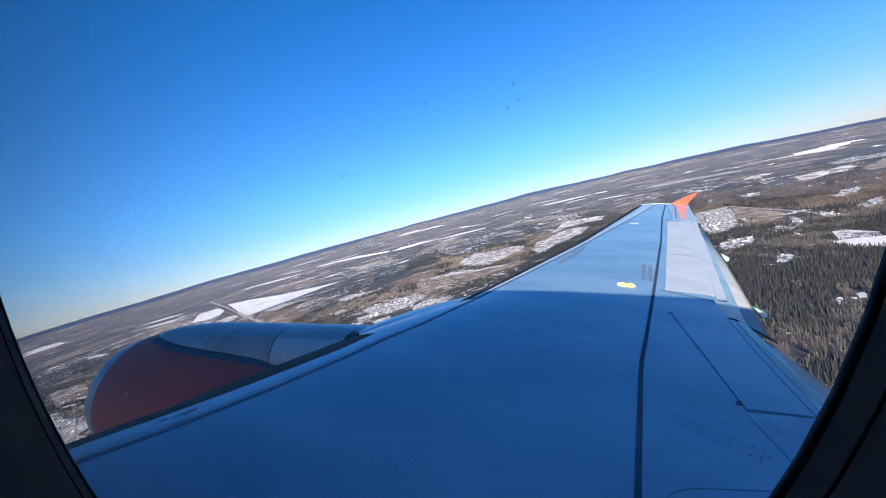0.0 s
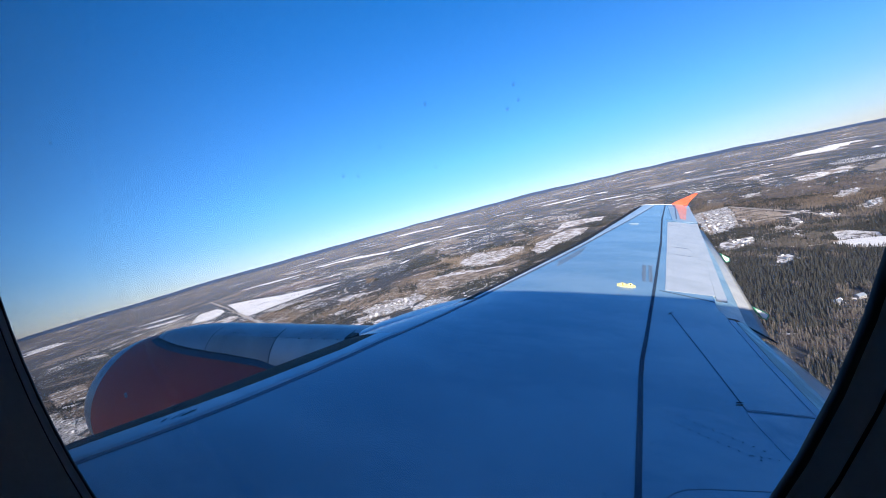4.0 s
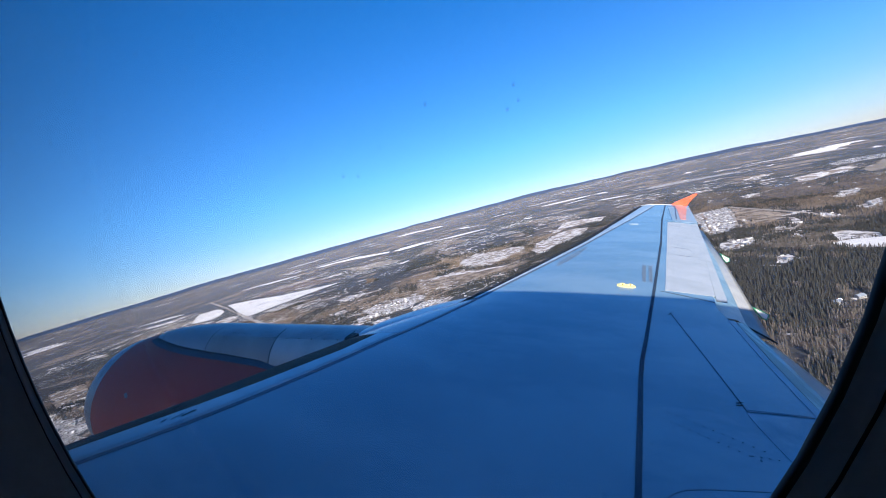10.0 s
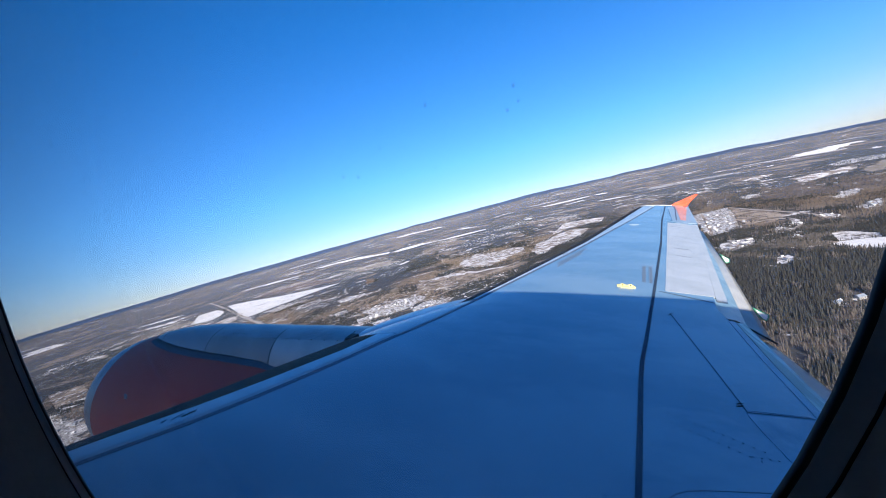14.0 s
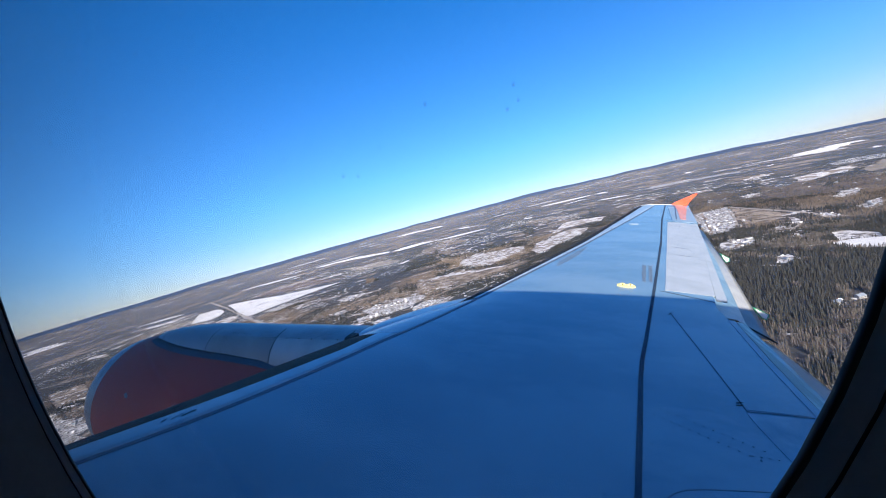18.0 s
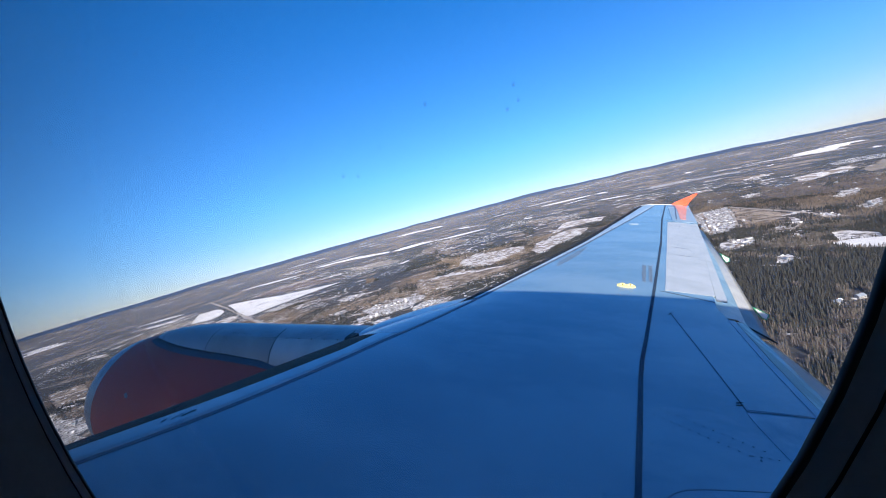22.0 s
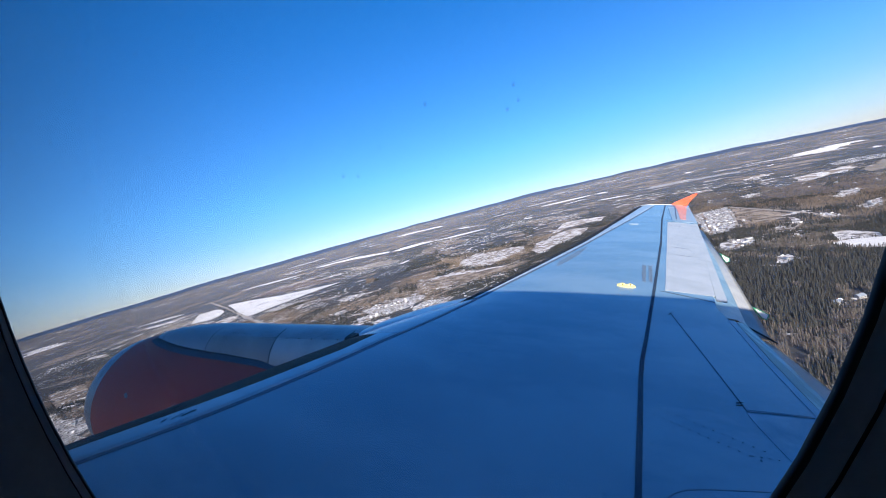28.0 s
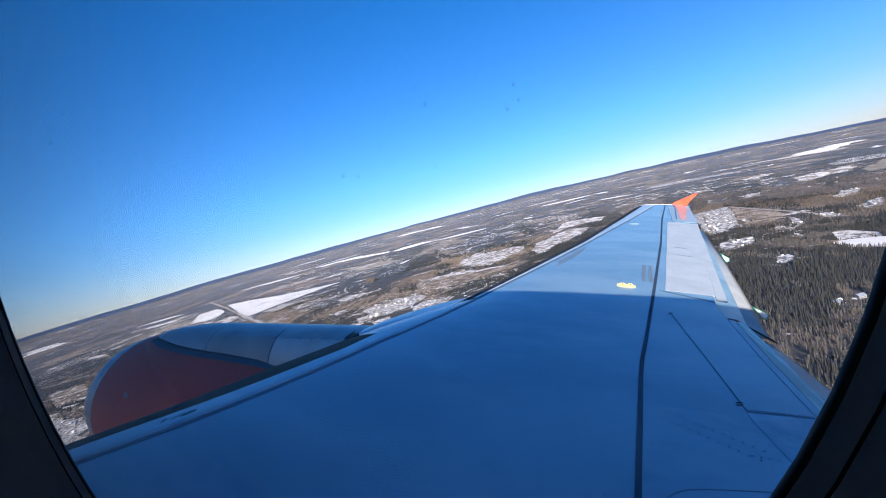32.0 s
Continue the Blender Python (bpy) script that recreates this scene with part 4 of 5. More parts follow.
band("road", [(700, 1900), (860, 1960)], 9, GRAVEL, "pale street of the housing estate", "road", lift=1.2)
band("road", [(760, 2140), (930, 2190)], 9, GRAVEL, "pale street of the housing estate", "road", lift=1.2)
band("road", [(-3195, 1245), (-2990, 1260), (-2600, 1370)], 16, GRAVEL, "pale bank above the works yard", "road")
band("road", [(-2665, 1045), (-2585, 1100), (-2300, 1160)], 12, GRAVEL, "pale bank of the works yard", "road", lift=1.2)
band("road", [(-2560, 985), (-2300, 1060)], 12, SNOW, "snowy lane in the works yard", "road", lift=1.2)
band("road", [(-2480, 960), (-2150, 1040)], 14, ASPHALT, "dark lane in the works yard", "road", lift=1.0)
band("road", [(-930, 1380), (-760, 1400), (-560, 1420), (-350, 1700), (-180, 1900), (-60, 2000)], 12, GRAVEL, "pale track past the houses", "road")
band("road", [(-560, 2330), (-420, 2380), (-250, 2300)], 12, GRAVEL, "pale track over the cleared land", "road")
# the airfield that the airliner has left
field("airfield", [(1380, 250), (1290, 560), (1200, 780), (1240, 950), (1560, 990), (1870, 1000), (2150, 1075), (4200, 1150), (4200, 120), (1800, 80)], SNOW, "wide airfield under smooth snow", step=80)
band("runway", [(1660, 455), (4000, 455)], 60, ASPHALT, "dark asphalt runway swept clear of snow", "runway", lift=1.5)
for k in range(12):
    band("runway_mark", [(1720 + k * 180, 455), (1780 + k * 180, 455)], 1.2, SNOW, "white centre-line dash on the runway", "marking", lift=2.2)
band("taxiway", [(1760, 480), (1790, 600), (1875, 710), (1910, 900), (1955, 1075), (2060, 1120)], 26, ASPHALT, "grey taxiway bending to the hangars", "taxiway", lift=1.2)
band("road", [(1145, 650), (1095, 850), (1210, 925), (1500, 985)], 12, GRAVEL, "ploughed track round the airfield", "road", lift=1.0)


def build_hangar(x, y, w, d, h, wall, label, roof, turn=0.0):
    p, sc = lay(x, y)
    hangar = new("hangar")
    hangar.matrix_world = Matrix.Translation(p) @ Matrix.Rotation(turn, 4, "Z")
    part("wall", box(-w / 2, w / 2, -d / 2, d / 2, -0.5, h), wall, hangar)
    part("roof", loft([[(xx, yy, h + 0.02 + 2.2 * (1 - (2 * yy / (d + 1)) ** 2)) for yy in [(d + 1) * (i / 10 - 0.5) for i in range(11)]] + [(xx, (d + 1) / 2, h - 0.3), (xx, -(d + 1) / 2, h - 0.3)] for xx in (-w / 2 - 0.5, w / 2 + 0.5)]), roof, hangar)
    part("door", box(-w * 0.35, w * 0.35, -d / 2 - 0.15, -d / 2 + 0.05, 0, h * 0.8), COWL_GREY, hangar)
    tagged(hangar, label, "hangar", "large sheds")


for k, (hx, hy, hw) in enumerate(((1965, 1150, 40), (1995, 1180, 36), (2050, 1190, 46), (2105, 1230, 36), (2180, 1330, 30))):
    build_hangar(hx, hy, hw, 24, 9, ORANGE if k == 1 else WHITE, "orange hangar beside the taxiway" if k == 1 else "white hangar with a snowy curved roof", SNOW)
for hx, hy, hw in ((-2035, 862, 62), (-2090, 925, 50), (-2010, 800, 30), (-1880, 830, 28), (655, 1455, 26), (690, 1500, 22)):
    build_hangar(hx, hy, hw, 24 if hw > 40 else 14, 8, WALL_TAN, "long pale shed with a snowy roof", SNOW, 0.35)


# ---- woods ----
def inside(x, y, poly):
    hit = False
    for (x1, y1), (x2, y2) in zip(poly, poly[1:] + poly[:1]):
        if (y1 > y) != (y2 > y) and x < (x2 - x1) * (y - y1) / (y2 - y1) + x1:
            hit = not hit
    return hit


def open_field(x, y):
    return any(a <= x <= b and c <= y <= d and inside(x, y, p) for a, b, c, d, p in FIELDS)


def near_road(x, y):
    for pts, w in ROADS:
        for (x1, y1), (x2, y2) in zip(pts, pts[1:]):
            if not (min(x1, x2) - 40 < x < max(x1, x2) + 40 and min(y1, y2) - 40 < y < max(y1, y2) + 40):
                continue
            dx, dy = x2 - x1, y2 - y1
            u = min(max(((x - x1) * dx + (y - y1) * dy) / (dx * dx + dy * dy), 0), 1)
            if math.hypot(x - x1 - u * dx, y - y1 - u * dy) < w / 2 + 5:
                return True
    return False


def spruce(tiers, sides, rng, height=19.0):
    """Verts and triangles of a spruce: ragged drooping tiers on a stem."""
    v, f = [], []
    for t in range(tiers):
        u = t / tiers
        z0, z1 = height * (0.08 + 0.78 * u), height * (0.08 + 0.78 * u + 1.25 / (tiers + 1) * (1 - 0.25 * u))
        r = height * 0.115 * (1 - u) ** 0.85 + 0.3
        top = len(v)
        v.append((0, 0, min(z1, height)))
        for i in range(sides):
            a = 2 * math.pi * (i + 0.5 * (t % 2)) / sides
            k = r * (rng.uniform(0.8, 1.15) if i % 2 else rng.uniform(0.5, 0.8))
            v.append((k * math.cos(a), k * math.sin(a), z0 + rng.uniform(-0.4, 0.4)))
        for i in range(sides):
            f.append((top, top + 1 + i, top + 1 + (i + 1) % sides))
    return v, f


def bare(twigs, rng, height=17.0, w=0.3):
    """Verts and triangles of a leafless birch: a stem and a fan of thin limbs."""
    v, f = [], []
    for i in range(3):
        a = 2 * math.pi * i / 3
        v.append((0.34 * math.cos(a), 0.34 * math.sin(a), 0))
    v.append((0, 0, height))
    f += [(0, 1, 3), (1, 2, 3), (2, 0, 3)]
    for i in range(twigs):
        z = height * rng.uniform(0.3, 0.85)
        a = rng.uniform(0, 6.283)
        ln = height * rng.uniform(0.06, 0.15) * (1.15 - 0.5 * z / height)
        up = rng.uniform(1.8, 3.8)
        b = len(v)
        ca, sa = math.cos(a), math.sin(a)
        v += [(-w * sa, w * ca, z - 0.3), (w * sa, -w * ca, z + 0.3), (ln * ca, ln * sa, min(z + ln * up, height * 1.02))]
        f.append((b, b + 1, b + 2))
    return v, f


def plant(name, shapes, spots, material, label, category):
    """One object of many trees: spots hold x, y, size of the flat map."""
    rng = np.random.default_rng(len(name))
    allv, allf, base = [], [], 0
    shapes = [(np.array(v, float), np.array(f, int)) for v, f in shapes]
    pick = rng.integers(0, len(shapes), len(spots))
    turn = rng.uniform(0, 2 * math.pi, len(spots))
    for (x, y, s), k, a in zip(spots, pick, turn):
        v, f = shapes[k]
        p, sc = lay(x, y)
        c, d = math.cos(a) * s * sc, math.sin(a) * s * sc
        w = np.empty_like(v)
        w[:, 0] = v[:, 0] * c - v[:, 1] * d + p.x
        w[:, 1] = v[:, 0] * d + v[:, 1] * c + p.y
        w[:, 2] = v[:, 2] * s * sc + p.z - 0.3 * sc
        allv.append(w)
        allf.append(f + base)
        base += len(v)
    V, F = np.concatenate(allv), np.concatenate(allf)
    me = bpy.data.meshes.new(name)
    me.vertices.add(len(V))
    me.vertices.foreach_set("co", V.ravel())
    me.loops.add(F.size)
    me.loops.foreach_set("vertex_index", F.ravel())
    me.polygons.add(len(F))
    me.polygons.foreach_set("loop_start", np.arange(0, F.size, 3))
    me.polygons.foreach_set("loop_total", np.full(len(F), 3))
    me.update(calc_edges=True)
    me.materials.append(material)
    ob = new(name, me)
    return tagged(ob, label, category, kind="stuff")


def tree_paint(name, a, b, own=0.3, rough=0.85):
    """Each tree a tone of its own, with fine mottling."""
    m, n, l, p = shader(name)
    geo = n.new("ShaderNodeNewGeometry")
    tc = n.new("ShaderNodeTexCoord")
    t = n.new("ShaderNodeTexNoise")
    t.inputs["Scale"].default_value = 0.12
    l.new(tc.outputs["Object"], t.inputs["Vector"])
    avg = n.new("ShaderNodeMath")
    avg.operation = "MULTIPLY_ADD"
    avg.inputs[1].default_value = own
    l.new(geo.outputs["Random Per Island"], avg.inputs[0])
    sub = n.new("ShaderNodeMath")
    sub.operation = "MULTIPLY"
    sub.inputs[1].default_value = 1.4
    l.new(t.outputs[0], sub.inputs[0])
    l.new(sub.outputs[0], avg.inputs[2])
    mx = n.new("ShaderNodeMix")
    mx.data_type = "RGBA"
    mx.inputs[6].default_value, mx.inputs[7].default_value = (*a, 1), (*b, 1)
    low = n.new("ShaderNodeMath")
    low.operation = "SUBTRACT"
    low.inputs[1].default_value = 0.35
    l.new(avg.outputs[0], low.inputs[0])
    l.new(low.outputs[0], mx.inputs[0])
    l.new(mx.outputs[2], p.inputs["Base Color"])
    p.inputs["Roughness"].default_value = rough
    p.inputs["Specular IOR Level"].default_value = 0.2
    return m


NEEDLES = tree_paint("spruce_needles", (0.026, 0.026, 0.023), (0.082, 0.077, 0.064))
TWIGS = tree_paint("bare_twigs", (0.13, 0.11, 0.092), (0.33, 0.285, 0.24), 0.15)
NEEDLES_DARK = tree_paint("dark_spruce_needles", (0.022, 0.023, 0.021), (0.058, 0.058, 0.049))
FAR_TWIGS = tree_paint("brown_twigs", (0.105, 0.078, 0.060), (0.25, 0.192, 0.148), 0.15)
OLD_TWIGS = tree_paint("grey_twigs", (0.15, 0.115, 0.088), (0.36, 0.285, 0.222), 0.15)


def scatter_patches(name, material, label, spots, lift):
    """Many small ragged patches of snow or grass, as one sheet of stuff."""
    verts, faces = [], []
    rng = random.Random(len(name))
    for x, y, a, b, turn in spots:
        base = len(verts)
        n_p = 11
        c, d = math.cos(turn), math.sin(turn)
        for i in range(n_p):
            t = 2 * math.pi * i / n_p
            r = rng.uniform(0.55, 1.15)
            u, v = a * r * math.cos(t), b * r * math.sin(t)
            p, sc = lay(x + u * c - v * d, y + u * d + v * c)
            verts.append(p + Vector((0, 0, lift + 0.0007 * p.length)))
        p, sc = lay(x, y)
        verts.append(p + Vector((0, 0, lift + 0.0009 * p.length)))
        faces += [(base + i, base + (i + 1) % n_p, base + n_p) for i in range(n_p)]
    ob = raw(name, verts, faces, material)
    return tagged(ob, label, "snow" if "snow" in name else "grass", kind="stuff")


GAPS = {}       # open spots among the trees


def speckled(x, y):
    return any(abs(x - q[0]) < q[2] and abs(y - q[1]) < q[3] for q in GAPS.get((int(x // 200), int(y // 200)), ()))


def build_patches():
    rng = random.Random(21)
    snow, grass, far = [], [], []
    for _ in range(1500):
        az, r = radians(rng.uniform(-72, 40)), math.sqrt(rng.uniform(1200 ** 2, 4600 ** 2))
        x, y = r * math.sin(az), r * math.cos(az)
        if noise.fractal((x / 700, y / 700, 6.6), 1.0, 2.0, 3) < 0.0 or open_field(x, y):
            continue
        k = rng.uniform(0.4, 1.0) ** 2
        q = (x, y, 85 * k, 30 * k, 0.25 + rng.choice((0, 0, 1.57)) + rng.uniform(-0.25, 0.25))
        (snow if rng.random() < 0.5 else grass).append(q)
        GAPS.setdefault((int(x // 200), int(y // 200)), []).append((x, y, 40 * k, 34 * k))
    for _ in range(420):
        az = radians(rng.uniform(-74, 42))
        r = R0 + REACH * (lambda u: u / (1 - u))(rng.uniform(0.15, 0.76))
        x, y = r * math.sin(az), r * math.cos(az)
        if noise.fractal((x / 2500, y / 1500, 8.8), 1.0, 2.0, 3) < 0.02:
            continue
        k = rng.uniform(0.3, 1.0) * (r / 5000)
        far.append((x, y, 130 * k, 50 * k, -math.copysign(0.1, az) + rng.uniform(-0.2, 0.2)))
    specks = []
    while len(specks) < 8500:
        az, r = radians(rng.uniform(-72, 41)), math.sqrt(rng.uniform(1100 ** 2, 5200 ** 2))
        x, y = r * math.sin(az), r * math.cos(az)
        if noise.fractal((x / 520, y / 520, 3.3), 1.0, 2.0, 3) < 0.05 + 0.35 * rng.random():
            continue
        if az > 0.1 and rng.random() < 0.7:
            continue
        k = rng.uniform(0.35, 1.0)
        specks.append((x, y, 15 * k, 8 * k, 0.35 + rng.choice((0, 1.57))))
    scatter_patches("snow_specks", SNOW, "scattered snowy yards and roofs across the plain", specks, 0.9)
    scatter_patches("snow_patches", SNOW_GRASS, "small patches of thin snow among bare woods", snow, 0.45)
    scatter_patches("grass_patches", DRY_GRASS, "small clearings of dry tan grass", grass, 0.40)
    scatter_patches("far_snow_patches", SNOW_GRASS, "distant strips of snowy fields", far, 0.45)


build_patches()


def build_woods():
    rng = random.Random(5)
    near_s, near_b, far_s, far_b, horizon_s, horizon_b = [], [], [], [], [], []

    def kind(x, y):
        return noise.fractal((x / 330, y / 330, 4.2), 1.0, 2.0, 4)

    def open_land(x, y):
        return noise.fractal((x / 900, y / 900, 9.1), 1.0, 2.0, 4)

    # the wood behind the trailing edge: bare birches in front, then spruces
    for _ in range(40000):
        az, r = radians(rng.uniform(8, 42)), math.sqrt(rng.uniform(600 ** 2, 1900 ** 2))
        x, y = r * math.sin(az), r * math.cos(az)
        if open_field(x, y) or near_road(x, y) or noise.fractal((x / 60, y / 60, 1.7), 1.0, 2.0, 3) > 0.60:
            continue
        k = 1.3 * kind(x * 2.6, y * 2.6) + (0.34 if r < 800 else 0.12 if r < 930 else -0.10) + rng.uniform(-0.17, 0.17)
        if k > 0.25:
            near_b.append((x, y, rng.uniform(0.5, 0.95)))
        else:
            near_s.append((x, y, rng.uniform(0.35, 0.98) * (1.0 + 0.25 * noise.noise((x / 45, y / 45, 7.7)))))
    # the plain out to 2.8 km
    for _ in range(95000):
        az = radians(rng.uniform(-72, 41))
        r = math.sqrt(rng.uniform(1050 ** 2, 2800 ** 2))
        if az > radians(8) and r < 1850:
            continue
        x, y = r * math.sin(az), r * math.cos(az)
        if open_land(x, y) > 0.12 + 0.4 * rng.random() or open_field(x, y) or near_road(x, y) or speckled(x, y):
            continue
        k = kind(x, y) + rng.uniform(-0.16, 0.16) + (0.02 if az < 0.15 else 0.10 if r > 2300 else -0.15)
        if k > 0.0:
            far_b.append((x, y, rng.uniform(0.55, 1.0)))
        else:
            far_s.append((x, y, rng.uniform(0.55, 1.15)))
    # broad woods with glades towards the horizon
    for _ in range(210000):
        az = radians(rng.uniform(-74, 42))
        u = 0.88 * rng.random() ** 1.9
        r = 2700 + REACH * u / (1 - u)
        x, y = r * math.sin(az), r * math.cos(az)
        ln = 340 * (r / 3000) ** 0.8
        if noise.fractal((x / ln, y / ln, 2.5), 0.9, 2.0, 4) < rng.uniform(-0.04, 0.10) or rng.random() < (r - 5000) / 9000 or open_field(x, y):
            continue
        if noise.fractal((x / ln, y / ln, 7.2), 0.9, 2.0, 4) + rng.uniform(-0.08, 0.08) < 0.12:
            horizon_s.append((x, y, rng.uniform(0.7, 1.2)))
        else:
            horizon_b.append((x, y, rng.uniform(0.6, 1.0)))
    # hedgerows and shelter belts along the field lanes
    for _ in range(260):
        az, r = radians(rng.uniform(-72, 41)), rng.uniform(1900, 7500)
        x, y = r * math.sin(az), r * math.cos(az)
        turn = rng.choice((0.22, 0.22, 0.22, 1.79)) + rng.uniform(-0.05, 0.05)
        span = rng.uniform(150, 700)
        for i in range(int(span / 9)):
            u, v = x + 9 * i * math.cos(turn) + rng.uniform(-3, 3), y + 9 * i * math.sin(turn) + rng.uniform(-4, 4)
            if math.hypot(u, v) > 1900 and rng.random() < 0.85 and not open_field(u, v) and not near_road(u, v):
                horizon_s.append((u, v, rng.uniform(0.5, 1.0)))
    # dark woods by the river in the west, brown bare woods in the north-east
    for az0, az1, r0, r1, n_t, dark in ((-73, -57, 2200, 4300, 10000, 0.85), (20, 41, 2450, 3700, 11000, 0.12), (8, 24, 2600, 3900, 6000, 0.3)):
        for _ in range(n_t):
            az, r = radians(rng.uniform(az0, az1)), rng.uniform(r0, r1)
            x, y = r * math.sin(az), r * math.cos(az)
            if not open_field(x, y) and not near_road(x, y) and noise.fractal((x / 300, y / 300, 5.1), 1.0, 2.0, 3) < 0.35:
                (horizon_s if rng.random() < dark else horizon_b).append((x, y, rng.uniform(0.6, 1.1)))
    # small groves on the open snow
    for gx, gy, n_t, sx, sy in ((-2700, 2560, 70, 40, 12), (-2330, 2480, 40, 60, 6), (-2300, 2600, 60, 80, 10), (-300, 2330, 130, 60, 50), (-430, 2200, 120, 60, 40), (-130, 2250, 110, 22, 90), (60, 2380, 60, 30, 60),
                                (200, 2900, 120, 50, 40), (-330, 1690, 90, 40, 25), (-640, 1720, 90, 60, 30), (960, 2000, 90, 40, 60), (900, 1880, 50, 30, 20)):
        for _ in range(n_t):
            (far_s if rng.random() < 0.6 else far_b).append((gx + rng.gauss(0, sx), gy + rng.gauss(0, sy), rng.uniform(0.4, 0.85)))
    # trees between the plots of the villages and on thin snow
    for x0, x1, y0, y1, n_t in ((-930, -420, 1240, 1560, 700), (-1350, -1020, 1440, 1940, 420), (-2200, -1850, 1950, 2230, 300), (650, 1070, 1680, 2480, 420), (550, 720, 1380, 1540, 90),
                                (1220, 1650, 1770, 2410, 700), (1270, 1480, 2700, 2980, 120), (1850, 2680, 3180, 3960, 420), (-2750, -1420, 580, 1160, 420), (-800, -110, 1610, 1910, 300), (30, 520, 2700, 3470, 260)):
        for _ in range(n_t):
            x, y = rng.uniform(x0, x1), rng.uniform(y0, y1)
            if near_road(x, y) or noise.fractal((x / 90, y / 90, 5.5), 1.0, 2.0, 3) < 0.0:
                continue
            (far_b if rng.random() < 0.4 else far_s).append((x, y, rng.uniform(0.4, 0.85)))
    # the nearest trees stand as things of their own
    near_s.sort(key=lambda q: math.hypot(q[0], q[1]))
    near_b.sort(key=lambda q: math.hypot(q[0], q[1]))
    for name, shape, spots, leaf, label in (("spruce_tree", lambda: spruce(7, 11, rng), near_s[:140], NEEDLES, "tall dark spruce at the edge of the wood"),
                                            ("birch_tree", lambda: bare(80, rng), near_b[:140], TWIGS, "leafless pale birch at the edge of the wood")):
        models = []
        for i, (x, y, s) in enumerate(spots):
            p, sc = lay(x, y)
            m = Matrix.Translation(p) @ Matrix.Rotation(rng.uniform(0, 6.28), 4, "Z") @ Matrix.Diagonal((s, s, s * rng.uniform(0.9, 1.1), 1))
            if len(models) < 4:
                tree = new(name)
                v, f = shape()
                raw("crown", v, f, leaf, tree)
                part("trunk", loft([[(rad * math.cos(t * 1.0472), rad * math.sin(t * 1.0472), z) for t in range(6)] for z, rad in ((-0.5, 0.26), (6, 0.18), (12, 0.08))]), BARK, tree)
                tagged(tree, label, "tree", "trees at the wood's edge")
                tree.matrix_world = m
                models.append(tree)
            else:
                copy_thing(models[i % 4], m).matrix_world = m
    del near_s[:140], near_b[:140]
    plant("spruce_wood", [spruce(4, 8, rng) for _ in range(6)], near_s, NEEDLES, "dense dark green spruce wood on snowy ground", "forest")
    plant("birch_wood", [bare(40, rng, w=0.42) for _ in range(5)], near_b, TWIGS, "leafless tan birch wood", "forest")
    plant("far_spruce_wood", [spruce(3, 5, rng) for _ in range(4)], far_s, NEEDLES_DARK, "dark spruce woods across the plain", "forest")
    plant("far_birch_wood", [bare(10, rng, w=0.95) for _ in range(4)], far_b, OLD_TWIGS, "bare grey-brown woods across the plain", "forest")
    plant("distant_spruce_belt", [spruce(1, 4, rng) for _ in range(3)], horizon_s, NEEDLES_DARK, "dark belts of trees near the horizon", "forest")
    plant("distant_birch_belt", [bare(4, rng, w=1.8) for _ in range(3)], horizon_b, FAR_TWIGS, "bare belts of trees near the horizon", "forest")


build_woods()


# ---- houses ----
def build_house(w, d, h, roof, wall, label):
    house = new("house")
    part("wall", box(-w / 2, w / 2, -d / 2, d / 2, -0.5, h), wall, house)
    rise = d * 0.42
    rings = [[(x, -d / 2 - 0.5, h - 0.25), (x, 0, h + rise), (x, d / 2 + 0.5, h - 0.25), (x, d / 2 + 0.5, h + 0.05), (x, 0, h + rise + 0.35), (x, -d / 2 - 0.5, h + 0.05)] for x in (-w / 2 - 0.5, w / 2 + 0.5)]
    part("roof", loft(rings), roof, house)
    for s in (-1, 1):
        bm = bmesh.new()
        bm.faces.new([bm.verts.new((s * w / 2, y, z)) for y, z in ((-d / 2, h), (d / 2, h), (0, h + rise))])
        part("gable", bm, wall, house)
    part("chimney", box(w * 0.2 - 0.4, w * 0.2 + 0.4, 0.6, 1.4, h, h + rise + 1.2), BRICK, house)
    for x in (-w * 0.28, w * 0.28):
        part("window", box(x - 0.6, x + 0.6, -d / 2 - 0.04, -d / 2 + 0.02, h * 0.35, h * 0.75), WINDOW_DARK, house)
    part("door", box(-0.5, 0.5, -d / 2 - 0.05, -d / 2 + 0.02, 0, 2.1), WALL_WOOD, house)
    return tagged(house, label, "house", "village houses")


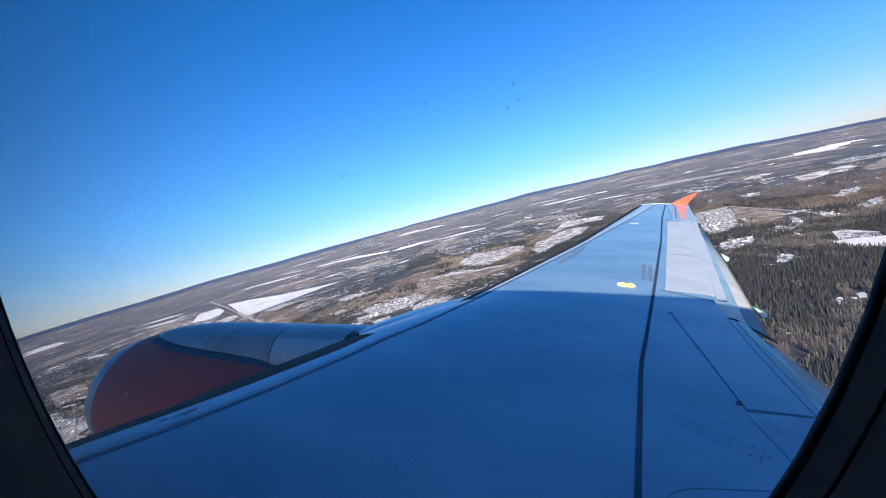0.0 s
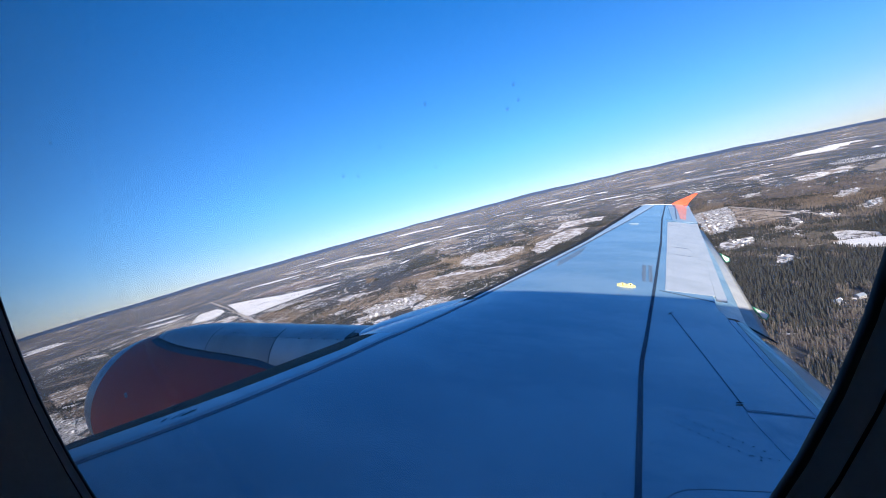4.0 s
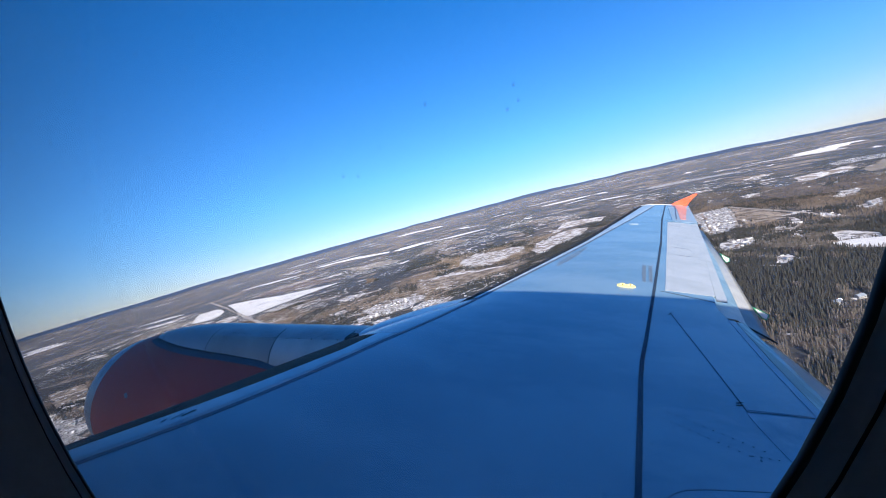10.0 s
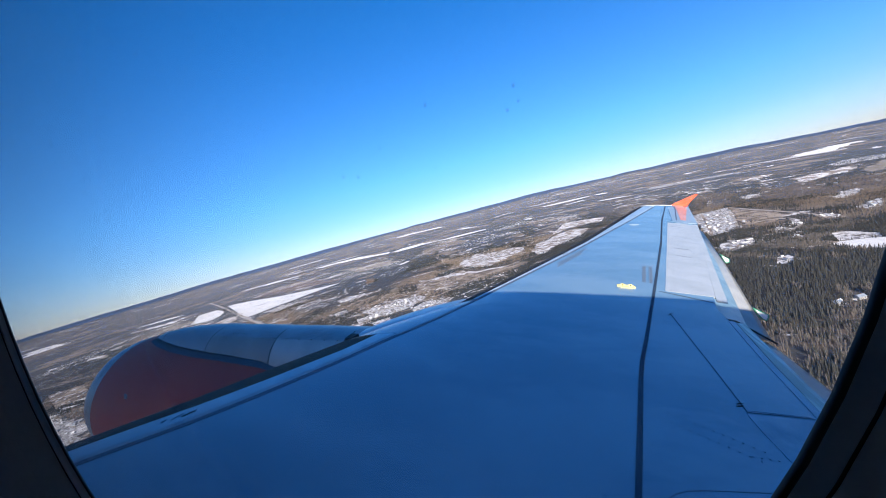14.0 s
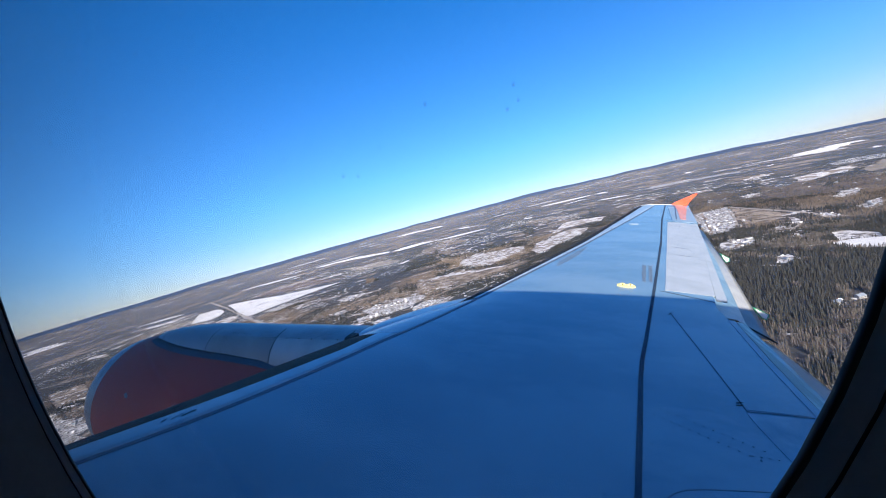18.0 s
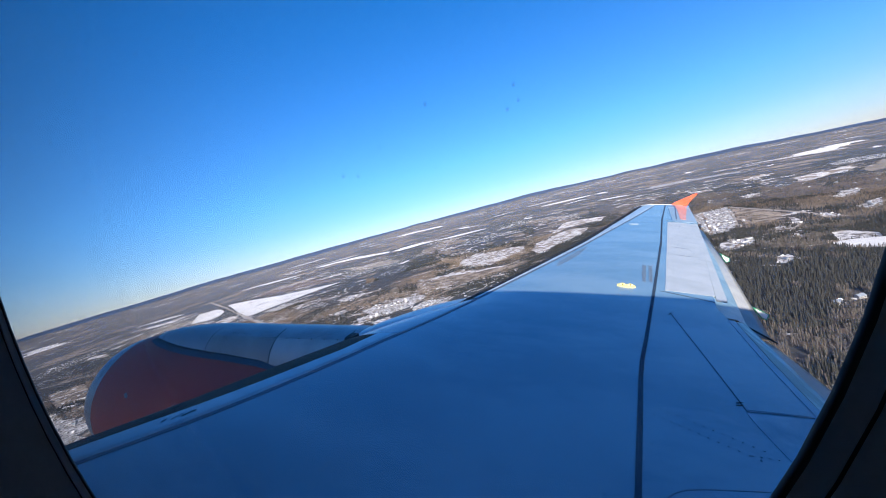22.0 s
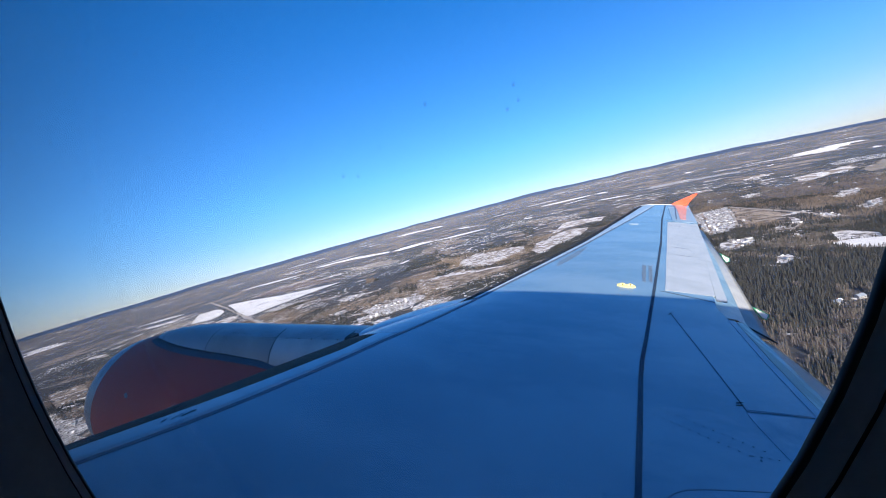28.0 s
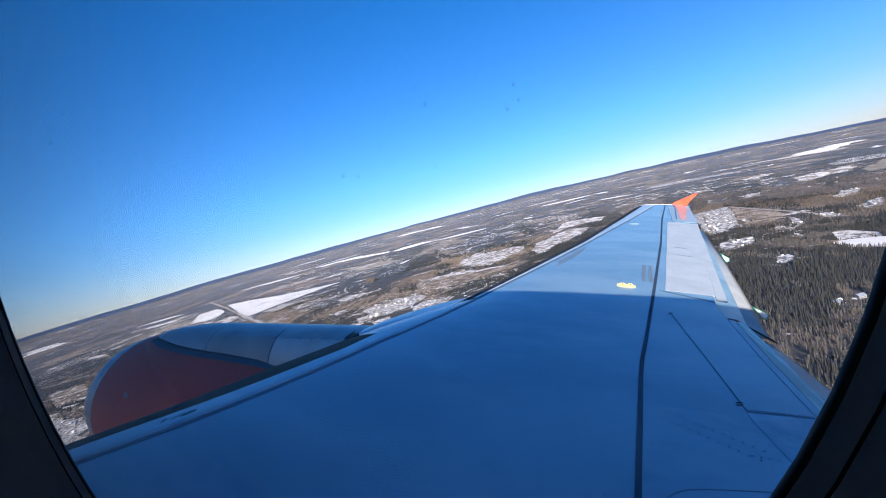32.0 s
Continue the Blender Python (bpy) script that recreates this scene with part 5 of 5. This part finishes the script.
def build_villages():
    rng = random.Random(11)
    kinds = [build_house(11, 8, 3.4, ROOF_SNOW, WALL_TAN, "small pale house with a snow-covered gable roof"),
             build_house(9, 7, 3.0, ROOF_SNOW, WALL_WOOD, "dark wooden cottage under a snowy roof"),
             build_house(14, 9, 4.6, ROOF_BLUE, WALL_TAN, "pale house with a grey metal roof"),
             build_house(10, 8, 3.6, ROOF_RED, WALL_TAN, "pale house with a brown roof")]
    used, taken = set(), []
    # ends of a row of plots, how many houses, and how far they stray from it
    plots = [((720, 1760), (960, 2400), 70, 75), ((690, 1740), (840, 2150), 26, 25), ((600, 1420), (690, 1510), 10, 30), ((1420, 2200), (1590, 2380), 26, 45), ((1260, 1810), (1390, 1960), 26, 45),
             ((1075, 1710), (1120, 1830), 9, 25), ((1300, 2740), (1450, 2940), 16, 50), ((620, 1190), (650, 1230), 4, 14), ((810, 1455), (815, 1475), 2, 8), ((508, 838), (520, 852), 2, 4), ((548, 855), (556, 865), 1, 3),
             ((-900, 1430), (-660, 1480), 26, 60), ((-780, 1300), (-640, 1400), 18, 50), ((-600, 1300), (-440, 1340), 14, 35), ((-1320, 1860), (-1190, 1850), 12, 45), ((-1140, 1500), (-1050, 1490), 6, 30),
             ((-2170, 2100), (-1900, 2150), 20, 70), ((-1700, 2000), (-1350, 2350), 24, 120), ((-2150, 820), (-1550, 640), 40, 70), ((-2700, 1100), (-2200, 950), 16, 50), ((-450, 2300), (-250, 2200), 5, 60), ((930, 1700), (860, 1620), 6, 25),
             ((-1700, 1500), (-1200, 1300), 20, 120), ((1750, 2700), (2100, 3000), 16, 150), ((600, 3200), (900, 3600), 14, 160)]
    for (x0, y0), (x1, y1), count, spread in plots:
        for _ in range(count):
            u = rng.random()
            x, y = x0 + (x1 - x0) * u + rng.uniform(-spread, spread), y0 + (y1 - y0) * u + rng.uniform(-spread, spread)
            if any(abs(x - a) + abs(y - b) < 19 for a, b in taken):
                continue
            taken.append((x, y))
            p, s = lay(x, y)
            k = rng.choice((0, 0, 1, 2, 0, 3))
            m = Matrix.Translation(p + Vector((0, 0, 0.5))) @ Matrix.Rotation(rng.choice((0.3, 0.3 + math.pi / 2)) + rng.uniform(-0.15, 0.15), 4, "Z") @ Matrix.Scale(rng.uniform(0.75, 1.05) * s, 4)
            if k not in used:
                used.add(k)
                kinds[k].matrix_world = m
            else:
                copy_thing(kinds[k], m).matrix_world = m


build_villages()


# ---- radio mast ----
def build_mast(x, y, height):
    p, sc = lay(x, y)
    mast = new("radio_mast")
    mast.matrix_world = Matrix.Translation(p)
    def leg(a):
        return [[(r * math.cos(a) + q * math.cos(t * math.pi / 2), r * math.sin(a) + q * math.sin(t * math.pi / 2), z) for t in range(4)] for z, r, q in ((0, 2.2, 0.22), (height * 0.6, 0.9, 0.16), (height, 0.2, 0.12))]
    for i in range(3):
        part("leg", loft(leg(2 * math.pi * i / 3)), COWL_GREY, mast)
    for k in range(1, 12):
        z = height * k / 12
        r = 2.2 - 2.0 * k / 12
        for i in range(3):
            a, b = 2 * math.pi * i / 3, 2 * math.pi * (i + 1) / 3
            part("brace", loft([[(r * math.cos(w) + dx, r * math.sin(w) + dy, z + dz) for dx, dy, dz in ((0.07, 0, 0), (0, 0.07, 0.07), (-0.07, 0, 0))] for w in (a, b)]), COWL_GREY, mast)
    part("antenna", loft([[(0.1 * math.cos(t), 0.1 * math.sin(t), z) for t in (0, 2.1, 4.2)] for z in (height, height + 4)]), WHITE, mast)
    tagged(mast, "tall thin grey lattice radio mast above the trees", "mast")


build_mast(1440, 2485, 60)
